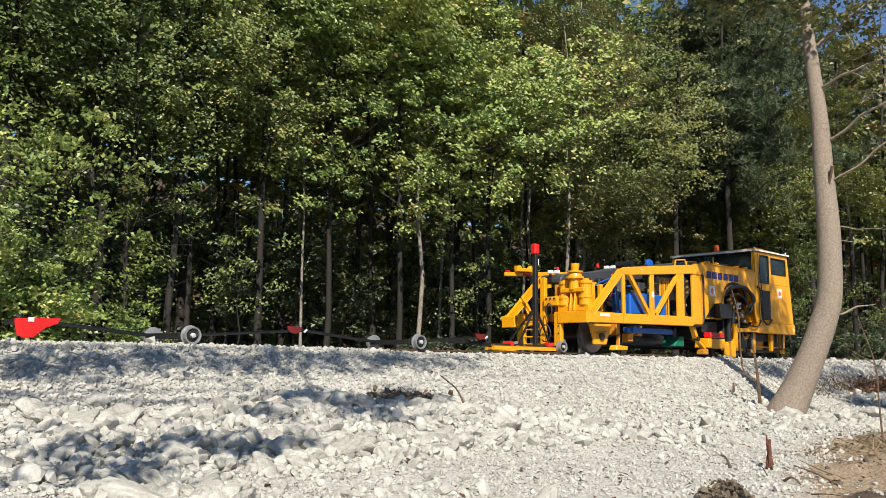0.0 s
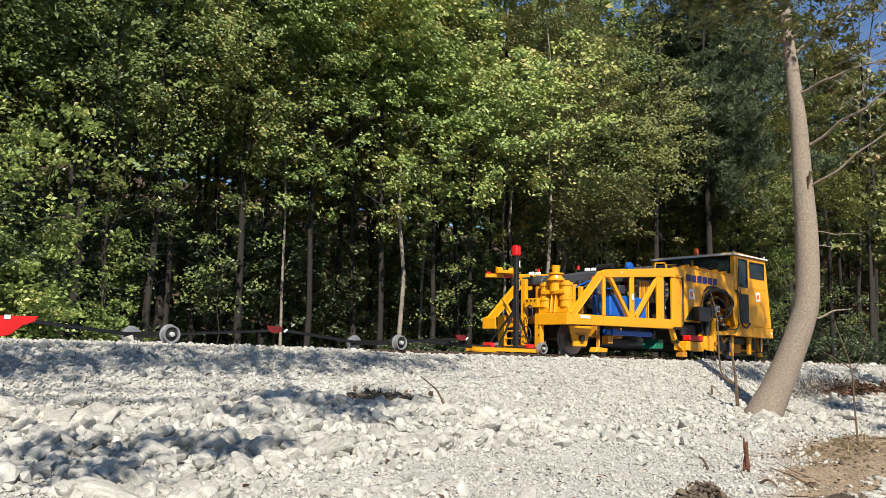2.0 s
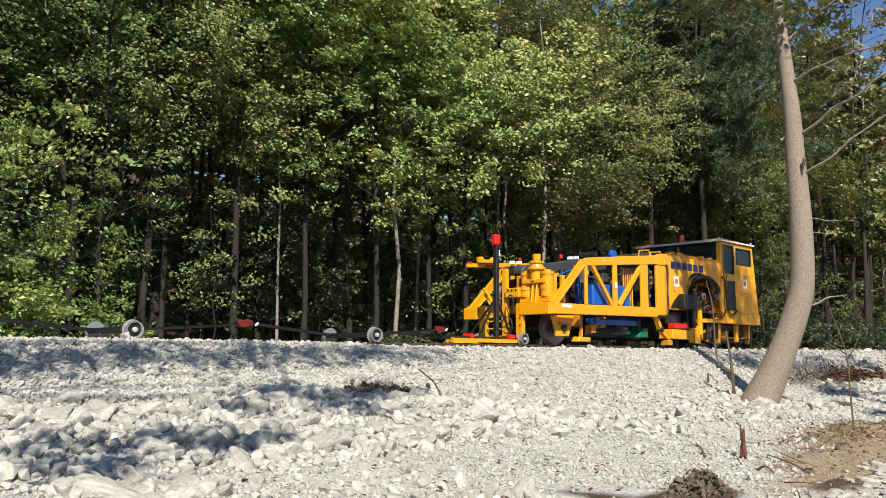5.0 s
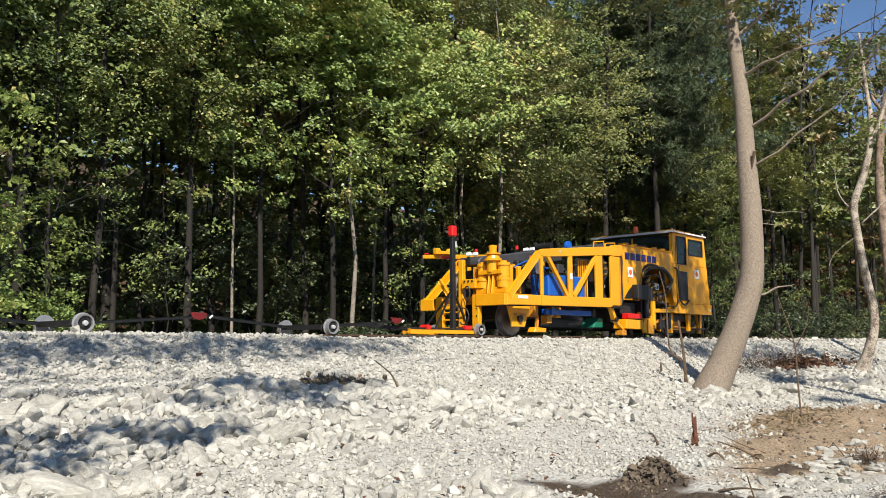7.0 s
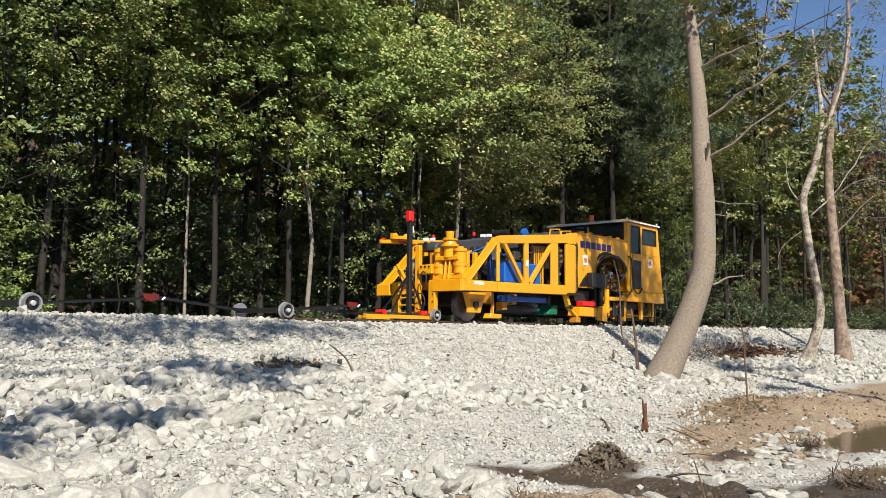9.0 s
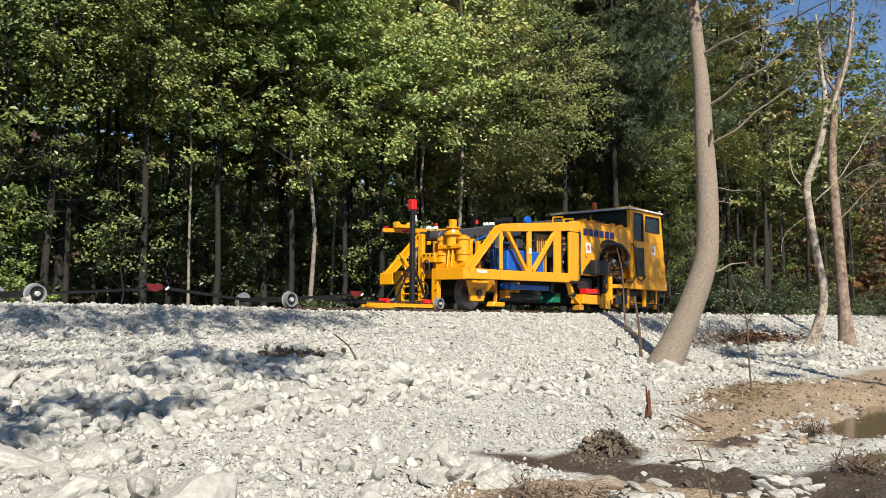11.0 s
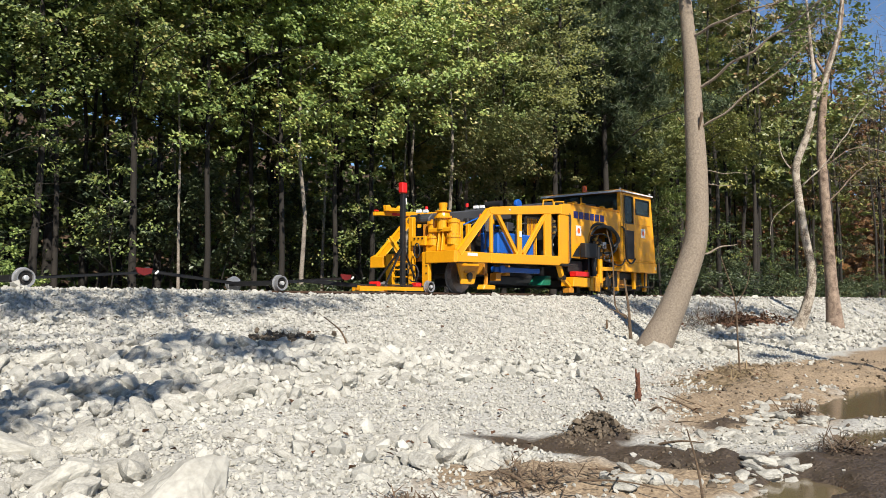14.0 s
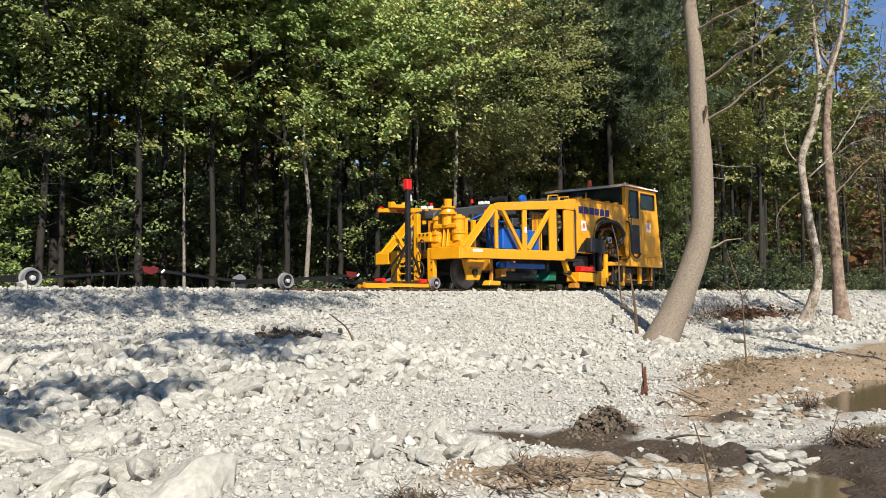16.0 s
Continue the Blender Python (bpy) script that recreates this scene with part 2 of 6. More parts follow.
def bar(bm, p, q, w, h, up=(0, 0, 1)):
    """A rectangular bar from p to q, w across and h in the direction of up."""
    p, q = Vector(p), Vector(q)
    d = (q - p).normalized()
    side = d.cross(Vector(up))
    side = side.normalized() if side.length > 1e-4 else Vector((0, 1, 0))
    top = side.cross(d)
    made = bmesh.ops.create_cube(bm, size=1)["verts"]
    for v in made:
        c = v.co.copy()
        v.co = (p + q) / 2 + d * c.x * (q - p).length + side * c.y * w + top * c.z * h
    return bm


def rod(bm, p, q, r, r2=None, seg=12):
    p, q = Vector(p), Vector(q)
    m = Matrix.Translation((p + q) / 2) @ (q - p).to_track_quat("Z", "Y").to_matrix().to_4x4()
    bmesh.ops.create_cone(bm, cap_ends=True, segments=seg, radius1=r, radius2=r if r2 is None else r2, depth=(q - p).length, matrix=m)
    return bm


def plate(bm, outline, y0, y1):
    """A plate with the outline (x, z), from y0 to y1."""
    near = [bm.verts.new((x, y0, z)) for x, z in outline]
    far = [bm.verts.new((x, y1, z)) for x, z in outline]
    bm.faces.new(near)
    bm.faces.new(far[::-1])
    k = len(outline)
    for i in range(k):
        bm.faces.new((near[(i + 1) % k], near[i], far[i], far[(i + 1) % k]))
    bmesh.ops.recalc_face_normals(bm, faces=bm.faces)
    return bm


def turned(bm, profile, centre, seg=24):
    """A body turned round an axle along y: profile of (y, radius)."""
    rings = []
    for y, r in profile:
        rings.append([bm.verts.new((centre[0] + r * math.cos(2 * math.pi * i / seg), centre[1] + y, centre[2] + r * math.sin(2 * math.pi * i / seg))) for i in range(seg)])
    for a, b in zip(rings, rings[1:]):
        for i in range(seg):
            bm.faces.new((a[i], a[(i + 1) % seg], b[(i + 1) % seg], b[i]))
    bm.faces.new(rings[0])
    bm.faces.new(rings[-1][::-1])
    bmesh.ops.recalc_face_normals(bm, faces=bm.faces)
    return bm


def tube(bm, points, radii, seg=8):
    """A tapered round body along a smooth line through the points."""
    pts = [Vector(p) for p in points]
    if not hasattr(radii, "__len__"):
        radii = [radii] * len(pts)
    rings, ahead = [], None
    for i, p in enumerate(pts):
        d = (pts[min(i + 1, len(pts) - 1)] - pts[max(i - 1, 0)]).normalized()
        side = d.cross(Vector((0.31, 0.95, 0.05)))
        side = side.normalized() if side.length > 1e-3 else Vector((1, 0, 0))
        if ahead is not None:
            side = (ahead - d * ahead.dot(d)).normalized()
        ahead = side
        other = d.cross(side)
        rings.append([bm.verts.new(p + (side * math.cos(2 * math.pi * k / seg) + other * math.sin(2 * math.pi * k / seg)) * radii[i]) for k in range(seg)])
    for a, b in zip(rings, rings[1:]):
        for k in range(seg):
            bm.faces.new((a[k], a[(k + 1) % seg], b[(k + 1) % seg], b[k]))
    bm.faces.new(rings[0][::-1])
    bm.faces.new(rings[-1])
    return bm


def smooth_line(points, radii, steps=4):
    """Catmull-Rom through points and radii."""
    p = np.array(points, float)
    r = np.array(radii, float)
    q = np.vstack([2 * p[0] - p[1], p, 2 * p[-1] - p[-2]])
    out, rad = [], []
    for i in range(len(p) - 1):
        a, b, c, d = q[i], q[i + 1], q[i + 2], q[i + 3]
        for s in range(steps):
            t = s / steps
            out.append(0.5 * (2 * b + (c - a) * t + (2 * a - 5 * b + 4 * c - d) * t * t + (3 * b - a - 3 * c + d) * t ** 3))
            rad.append(r[i] + (r[i + 1] - r[i]) * t)
    return [tuple(o) for o in out] + [tuple(p[-1])], rad + [r[-1]]


def raw_mesh(name, verts, faces, material):
    """A mesh from arrays: verts (n, 3), faces (m, k), all of k corners."""
    me = bpy.data.meshes.new(name)
    m, k = faces.shape
    me.vertices.add(len(verts))
    me.vertices.foreach_set("co", np.ascontiguousarray(verts, np.float32).ravel())
    me.loops.add(m * k)
    me.loops.foreach_set("vertex_index", np.ascontiguousarray(faces, np.int32).ravel())
    me.polygons.add(m)
    me.polygons.foreach_set("loop_start", np.arange(0, m * k, k, dtype=np.int32))
    me.update(calc_edges=True)
    me.validate()
    me.shade_flat()
    me.materials.append(material)
    return me


def spins(rng, n, tilt=math.pi):
    """n turn matrices: any heading, leaning up to tilt."""
    a, b, c = rng.uniform(0, 2 * math.pi, n), rng.uniform(-tilt, tilt, n), rng.uniform(-tilt, tilt, n)
    ca, sa, cb, sb, cc, sc = np.cos(a), np.sin(a), np.cos(b), np.sin(b), np.cos(c), np.sin(c)
    one, nil = np.ones(n), np.zeros(n)
    rz = np.stack([ca, -sa, nil, sa, ca, nil, nil, nil, one], 1).reshape(n, 3, 3)
    ry = np.stack([cb, nil, sb, nil, one, nil, -sb, nil, cb], 1).reshape(n, 3, 3)
    rx = np.stack([one, nil, nil, nil, cc, -sc, nil, sc, cc], 1).reshape(n, 3, 3)
    return rz @ ry @ rx


LEAF_FORM = np.array([(0, -0.5, 0.0), (0.40, -0.04, 0.12), (0, 0.58, -0.06), (-0.34, 0.08, 0.10)])


def leaf_mesh(name, centres, sizes, material, rng, tilt=0.9, form=LEAF_FORM, facing=0.0):
    """Leaves at the centres; facing: the angle by which they turn out of the wood, to the light."""
    n, k = len(centres), len(form)
    out = np.array([(1, 0, 0), (0, math.cos(facing), -math.sin(facing)), (0, math.sin(facing), math.cos(facing))])
    v = np.einsum("nij,kj->nki", out @ spins(rng, n, tilt), form) * sizes[:, None, None] + centres[:, None, :]
    return raw_mesh(name, v.reshape(-1, 3), np.arange(n * k).reshape(n, k), material)


def broken_form(seed, points, boxy=0.45):
    """A broken stone: the hull of points spread over a rounded block."""
    rng = random.Random(seed)
    bm = bmesh.new()
    for k in range(points):
        h = 1 - 2 * (k + 0.5) / points
        turn = k * 2.39996 + seed
        d = Vector((math.cos(turn) * math.sqrt(1 - h * h), math.sin(turn) * math.sqrt(1 - h * h), h)) + Vector([rng.gauss(0, 0.22) for _ in range(3)])
        d.normalize()
        bm.verts.new(d * 0.5 * rng.uniform(0.86, 1.12) / max(abs(d.x), abs(d.y), abs(d.z)) ** boxy)
    bmesh.ops.convex_hull(bm, input=bm.verts)
    bmesh.ops.delete(bm, geom=[v for v in bm.verts if not v.link_faces], context="VERTS")
    return bm


def lump_forms(points, boxy):
    forms = []
    for k in range(9):
        bm = broken_form(k, points, boxy)
        bm.verts.index_update()
        forms.append((np.array([tuple(v.co) for v in bm.verts]), np.array([[v.index for v in f.verts] for f in bm.faces])))
        bm.free()
    return forms


LUMPS, COBBLES = lump_forms(9, 0.3), lump_forms(18, 0.45)


def stone_mesh(name, centres, sizes, material, rng, flat=0.55, forms=LUMPS):
    """Broken stones, each one of the lump forms, stretched and turned."""
    verts, faces, base = [], [], 0
    pick = rng.randint(0, len(forms), len(centres))
    for k, (fv, ff) in enumerate(forms):
        at = pick == k
        n = int(at.sum())
        form = fv[None] * np.stack([rng.uniform(0.95, 1.5, n), rng.uniform(0.8, 1.15, n), rng.uniform(0.62, flat + 0.45, n)], 1)[:, None, :]
        v = np.einsum("nij,nkj->nki", spins(rng, n, 1.1), form) * sizes[at][:, None, None] + centres[at][:, None, :]
        verts.append(v.reshape(-1, 3))
        faces.append((np.arange(n)[:, None, None] * len(fv) + ff[None]).reshape(-1, 3) + base)
        base += n * len(fv)
    return raw_mesh(name, np.concatenate(verts), np.concatenate(faces), material)


# ---- ground ----
def waves(x, y, size, seed):
    """Smooth uneven relief of about unit height."""
    r = np.random.RandomState(seed)
    out = np.zeros_like(x)
    for _ in range(7):
        a, ph, k = r.uniform(0, 2 * math.pi), r.uniform(0, 2 * math.pi), r.uniform(0.6, 1.7) * 2 * math.pi / size
        out += np.sin((x * math.cos(a) + y * math.sin(a)) * k + ph)
    return out / 4


def bump_at(x, y, cx, cy, rx, ry, turn=0.0):
    c, s = math.cos(turn), math.sin(turn)
    u, w = (x - cx) * c + (y - cy) * s, -(x - cx) * s + (y - cy) * c
    return np.exp(-((u / rx) ** 2 + (w / ry) ** 2))


def ground_z(x, y):
    x, y = np.asarray(x, float), np.asarray(y, float)
    z = np.interp(y, [-60, -30, -12.7, -9, -6, -4.6, -3.0, -1.05, -0.75, -0.1, 1.6, 2.3, 4.2, 7, 60],
                  [0.1, 0.0, 0.0, 0.08, 0.30, 0.50, 0.76, 1.66, 1.69, 1.62, 1.62, 1.66, 1.05, 0.95, 1.2])
    left = 1 / (1 + np.exp(np.clip((x + 0.9) * 2.2, -40, 40)))
    z = z + 0.07 * left * np.exp(-((y + 1.0) / 0.55) ** 2)
    rough = np.clip((-y - 0.9) / 1.5, 0, 1) * (y > -30)
    z = z + rough * (0.05 * waves(x, y, 3.1, 3) + 0.02 * waves(x, y, 0.8, 4))
    z = z + np.clip((y - 4) / 6, 0, 1) * 0.25 * waves(x, y, 14, 5) + np.clip((y - 16) / 30, 0, 1) * 1.5 + np.clip((y - 42) / 16, 0, 1) * 16 + np.clip((x - 125) / 40, 0, 1) * 18 * (y > -60)
    z = z + 0.20 * left * bump_at(x, y, -3.0, -3.6, 4.0, 0.9)
    z = z + 0.14 * bump_at(x, y, 5.0, -6.6, 3.4, 0.55, -0.55) + 0.12 * bump_at(x, y, -2.25, -8.05, 0.36, 0.26) + 0.10 * bump_at(x, y, -4.9, -8.75, 0.9, 0.35, -0.6)
    z = z - 0.26 * bump_at(x, y, 4.9, -9.25, 3.3, 0.72, 0.02) - 0.13 * bump_at(x, y, 0.9, -10.15, 1.3, 0.30, -0.1) - 0.20 * bump_at(x, y, -3.0, -10.4, 0.95, 0.36, 0.25) - 0.12 * bump_at(x, y, 11, -9.2, 5, 1.2)
    churned = np.clip(sum(cover(x, y)[:2]), 0, 1) * (y < -5)
    z = z + churned * (0.035 * waves(x, y, 0.75, 21) + 0.028 * waves(x, y, 0.34, 22))
    return z


def cover(x, y):
    """Where brown soil, wet mud and forest floor lie; the mud also darkens a shaded corner."""
    soil = np.clip(bump_at(x, y, 4.9, -7.3, 3.2, 1.0, -0.15) + 0.95 * bump_at(x, y, -4.4, -8.85, 1.3, 0.62, -0.6) + 0.75 * bump_at(x, y, 1.9, -7.9, 1.7, 0.5, -0.1) + 0.8 * bump_at(x, y, 1.6, -8.8, 4.2, 0.95, -0.1) + 0.8 * bump_at(x, y, -3.4, -9.7, 0.9, 0.5) + 0.85 * bump_at(x, y, -2.0, -2.75, 0.6, 0.28)
                   + 0.9 / (1 + np.exp(np.clip((y + 6.75 + 0.25 * waves(x, y, 3, 12)) * 5, -40, 40))) * (x > 6) + 0.7 * bump_at(x, y, 16, -2.7, 3.5, 0.35) + 0.8 / (1 + np.exp(np.clip((y + 11.4 + 0.5 * waves(x, y, 2.4, 31)) * 4, -40, 40))), 0, 1)
    # Mud at (-2.9, -10.7) and (-1.1, -10.5) is wet ground plus painted shade.
    mud = np.clip(1.1 * bump_at(x, y, -3.0, -8.45, 1.45, 0.48, -1.2) + 0.95 * bump_at(x, y, -2.5, -9.3, 0.6, 0.6) + 0.85 * bump_at(x, y, -2.2, -8.1, 0.5, 0.3) + 0.8 * bump_at(x, y, -2.9, -10.7, 2.2, 0.7, 0.25) + 0.95 * bump_at(x, y, -1.1, -10.5, 1.0, 0.40)
                  + 0.7 * bump_at(x, y, -0.1, -8.65, 0.9, 0.22, -0.3) + 0.85 * bump_at(x, y, 4.9, -9.3, 3.4, 0.62, 0.02), 0, 1)
    wood = np.clip((y - 2.6) / 1.2, 0, 1) + np.clip((-y - 16) / 4, 0, 1)
    return soil, mud, np.clip(wood, 0, 1)


def build_ground():
    def ticks(lo, hi, step, ends):
        mid = np.arange(lo, hi, step)
        grow = step * np.cumsum(1.28 ** np.arange(1, 40))
        grow = grow[grow < ends]
        return np.concatenate([lo - grow[::-1], mid, hi + grow])
    gx, gy = ticks(-9, 10, 0.08, 900), ticks(-11.4, -0.6, 0.08, 900)
    x, y = np.meshgrid(gx, gy)
    z = ground_z(x, y)
    rows, cols = x.shape
    i = np.arange(rows * cols).reshape(rows, cols)
    f = np.stack([i[:-1, :-1], i[:-1, 1:], i[1:, 1:], i[1:, :-1]], -1).reshape(-1, 4)
    me = raw_mesh("ground", np.stack([x, y, z], -1).reshape(-1, 3), f, GROUND)
    marks = me.color_attributes.new("cover", "FLOAT_COLOR", "POINT")
    rgba = np.ones((rows * cols, 4), np.float32)
    for k, c in enumerate(cover(x, y)):
        rgba[:, k] = c.ravel()
    marks.data.foreach_set("color", rgba.ravel())
    for p in me.polygons:
        p.use_smooth = True
    return tagged(new("ground", me), "railway embankment of pale crushed limestone above brown soil and mud", "ground", kind="structure")


ground = build_ground()
pond_mesh = bmesh.new()
bmesh.ops.create_grid(pond_mesh, x_segments=24, y_segments=10, size=0.5, matrix=Matrix.Translation((6, -10.2, -0.03)) @ Matrix.Diagonal((24, 4.2, 1, 1)))
water = tagged(part("water", pond_mesh, WATER), "still brown puddle water lying in muddy hollows", "puddle", kind="structure")

# ---- railway track ----
def build_track():
    for name, y in (("near", 0.035), ("far", 1.47)):
        bm = bmesh.new()
        outline = [(-0.068, -0.171), (0.068, -0.171), (0.068, -0.158), (0.012, -0.135), (0.010, -0.045), (0.035, -0.034), (0.035, -0.006), (0.028, 0.0), (-0.028, 0.0), (-0.035, -0.006), (-0.035, -0.034), (-0.010, -0.045), (-0.012, -0.135), (-0.068, -0.158)]
        a = [bm.verts.new((-70, y + u, RAIL + w)) for u, w in outline]
        b = [bm.verts.new((124, y + u, RAIL + w)) for u, w in outline]
        bm.faces.new(a)
        bm.faces.new(b[::-1])
        for i in range(len(a)):
            j = (i + 1) % len(a)
            bm.faces.new((a[j], a[i], b[i], b[j]))
        bmesh.ops.recalc_face_normals(bm, faces=bm.faces)
        tagged(part("rail", bm, RAIL_STEEL), "brown rusty steel rail lying in the ballast", "rail", "track rails", "structure")
    bm = block(bmesh.new(), -0.115, 0.115, -0.53, 2.03, -0.18, 0.0)
    me = mesh_of("sleeper", bm, TIE, 0.012)
    bed = tagged(new("sleepers"), "creosoted timber sleepers bedded in pale ballast under the rails", "sleepers", kind="structure")
    for k in range(110):
        s = new("sleeper", me)
        s.parent = bed
        s.matrix_basis = pose(-9 + k * 0.53, random.uniform(-0.02, 0.02), RAIL - 0.171, 0, 0, random.uniform(-0.8, 0.8))


build_track()


# ---- the train: three parts that roll together ----
def buggy_wheel(parent, x, y, r=0.142, out=-1):
    """A small flanged wheel, its outer face towards out."""
    hub = new("wheel", mesh_of("wheel", turned(bmesh.new(), [(-0.012 * -out, r * 0.74), (-0.048 * -out, r * 0.80), (-0.052 * -out, r * 0.97), (0.005 * -out, r), (0.045 * -out, r * 1.0), (0.05 * -out, r * 1.14), (0.066 * -out, r * 1.14), (0.07 * -out, r * 0.8)], (0, 0, 0), 28), ROLLER_STEEL, 0, False))
    hub.parent = parent
    hub.matrix_basis = pose(x, y, r)
    bm = turned(bmesh.new(), [(out * 0.006, r * 0.74), (out * 0.018, r * 0.735), (out * 0.018, r * 0.56), (out * 0.034, r * 0.52), (out * 0.034, r * 0.42), (out * 0.016, r * 0.38)], (0, 0, 0), 24)
    part("dish", bm, GREASE, hub, "dull grey wheel dish")
    bm = turned(bmesh.new(), [(out * 0.014, r * 0.30), (out * 0.066, r * 0.28), (out * 0.072, r * 0.20), (out * 0.074, r * 0.05)], (0, 0, 0), 18)
    part("hub", bm, STEEL, hub, "bright steel hub")
    bm = bmesh.new()
    for k in range(5):
        a = k * 2 * math.pi / 5
        rod(bm, (math.cos(a) * r * 0.62, out * 0.016, math.sin(a) * r * 0.62), (math.cos(a) * r * 0.62, out * 0.032, math.sin(a) * r * 0.62), 0.012, seg=6)
    tagged(part("bolts", bm, GREASE, hub), kind="stuff")
    return hub


TRAIN, ROLLERS = [], []


def projector_buggy(x, label, guard=False):
    b = thing("measuring_buggy", label, "track buggy", "buggies", pose(0, 0, RAIL))
    for y, out in ((0.0, -1), (1.50, 1)):
        ROLLERS.append((buggy_wheel(b, x, y, out=out), x, y, 0.142))
    part("axle", rod(bmesh.new(), (x, 0.02, 0.142), (x, 1.48, 0.142), 0.028), GREASE, b)
    part("cross_beam", block(bmesh.new(), x - 0.16, x - 0.06, 0.12, 1.40, 0.10, 0.19), BLACK, b, bevel=0.008)
    part("cross_beam", block(bmesh.new(), x + 0.06, x + 0.16, 0.12, 1.40, 0.10, 0.19), BLACK, b, bevel=0.008)
    for y in (0.25, 1.25):
        part("side_arm", bar(bmesh.new(), (x + 0.1, y, 0.15), (x + 2.35, 0.75 + (y - 0.75) * 0.16, 0.30), 0.04, 0.045), BLACK, b, bevel=0.006)
        if y > 1:
            part("side_arm", bar(bmesh.new(), (x - 0.1, y, 0.15), (x - 2.3, 0.75 + (y - 0.75) * 0.16, 0.33), 0.04, 0.045), BLACK, b, bevel=0.006)
    part("bearing", block(bmesh.new(), x - 0.07, x + 0.07, 0.12, 0.22, 0.08, 0.22), GREASE, b, bevel=0.01)
    part("coupling", rod(bmesh.new(), (x - 2.36, 0.75, 0.25), (x - 2.36, 0.75, 0.40), 0.045), GREASE, b)
    part("coupling_pin", rod(bmesh.new(), (x + 2.60, 0.75, 0.28), (x + 2.66, 0.75, 0.33), 0.02), WHITE, b, "white coupling pin")
    if guard:
        bm = plate(bmesh.new(), [(x - 2.64, 0.31), (x - 2.02, 0.33), (x - 2.06, 0.25), (x - 2.22, 0.19), (x - 2.38, 0.05), (x - 2.50, 0.03), (x - 2.60, 0.08), (x - 2.64, 0.25)], -0.03, 0.0)
        part("guard", bm, RED, b, "red triangular guard plate", 0.006)
        part("bracket", block(bmesh.new(), x - 2.60, x - 2.08, 0.0, 0.62, 0.25, 0.31), BLACK, b, bevel=0.006)
        part("tag", block(bmesh.new(), x - 2.47, x - 2.39, -0.04, -0.03, 0.27, 0.33), WHITE, b, "small white tag")
    bm = plate(bmesh.new(), [(x + 2.14, 0.38), (x + 2.46, 0.37), (x + 2.44, 0.28), (x + 2.30, 0.24), (x + 2.18, 0.28)], 0.60, 0.64)
    part("flag_plate", bm, SHADED_RED, b, "red plate coloured as if in shade", 0.005)
    TRAIN.append(b)
    return b


projector_buggy(-4.80, "black steel measuring buggy on two bright wheels with a red guard", True)
projector_buggy(0.0, "black steel measuring buggy on two bright wheels on the rails")


def receiver_buggy():
    b = thing("receiver_buggy", "yellow framed buggy carrying a black mast with a red top", "track buggy", "buggies", pose(0, 0, RAIL))
    for y, out in ((0.0, -1), (1.50, 1)):
        ROLLERS.append((buggy_wheel(b, 4.37, y, 0.128, out), 4.37, y, 0.128))
    part("axle", rod(bmesh.new(), (4.37, 0.02, 0.128), (4.37, 1.48, 0.128), 0.026), GREASE, b)
    for y, x0 in ((0.12, 2.20), (1.30, 3.2)):
        part("side_rail", bar(bmesh.new(), (x0, y, 0.085), (4.28, y, 0.075), 0.07, 0.085), YELLOW, b, bevel=0.008)
        part("tool_bar", bar(bmesh.new(), (x0 + 0.05, y + 0.09, 0.15), (4.3, y + 0.09, 0.16), 0.035, 0.03), GREASE, b)
    for x in (3.25, 4.2):
        part("cross_bar", block(bmesh.new(), x - 0.04, x + 0.04, 0.155, 1.265, 0.05, 0.12), YELLOW_WORN, b, bevel=0.006)
    part("drawbar", bar(bmesh.new(), (3.2, 0.75, 0.12), (1.3, 0.75, 0.22), 0.08, 0.07), BLACK, b, bevel=0.006)
    part("spring_drum", rod(bmesh.new(), (2.85, 0.16, 0.17), (2.85, 0.40, 0.17), 0.06), RED, b, "red drum")
    part("clamp", block(bmesh.new(), 4.02, 4.2, 0.10, 0.25, 0.13, 0.22), RED, b, "red clamp", 0.01)
    mx, my = 3.72, 0.25
    part("mast", block(bmesh.new(), mx - 0.05, mx + 0.05, my - 0.05, my + 0.05, 0.12, 2.24), BLACK, b, "black square mast", 0.008)
    for dx, dy in ((-0.52, 0.05), (0.58, 0.05), (-0.1, 0.8)):
        part("brace", bar(bmesh.new(), (mx, my, 1.05), (mx + dx, my + dy, 0.15), 0.035, 0.035), BLACK, b)
    part("lamp_head", block(bmesh.new(), mx - 0.085, mx + 0.085, my - 0.07, my + 0.07, 2.245, 2.49), RED, b, "red lamp head on the mast", 0.02)
    part("level_tube", rod(bmesh.new(), (mx + 0.085, my - 0.02, 2.0), (mx + 0.085, my - 0.02, 2.14), 0.018), WHITE, b, "white tube")
    TRAIN.append(b)


receiver_buggy()


def big_wheel(parent, x, y, r=0.40, out=-1):
    w = new("wheel", mesh_of("wheel", turned(bmesh.new(), [(out * 0.065, r * 0.70), (out * 0.07, r * 0.96), (0.0, r), (-out * 0.055, r * 1.01), (-out * 0.06, r * 1.08), (-out * 0.085, r * 1.08), (-out * 0.09, r * 0.7)], (0, 0, 0), 36), WHEEL_STEEL))
    w.parent = parent
    w.matrix_basis = pose(x, y, r)
    part("disc", turned(bmesh.new(), [(out * 0.02, r * 0.72), (out * 0.035, r * 0.4), (out * 0.10, r * 0.3), (out * 0.11, r * 0.05)], (0, 0, 0), 28), GREASE, w, "greasy wheel disc")
    ROLLERS.append((w, x, y, r))


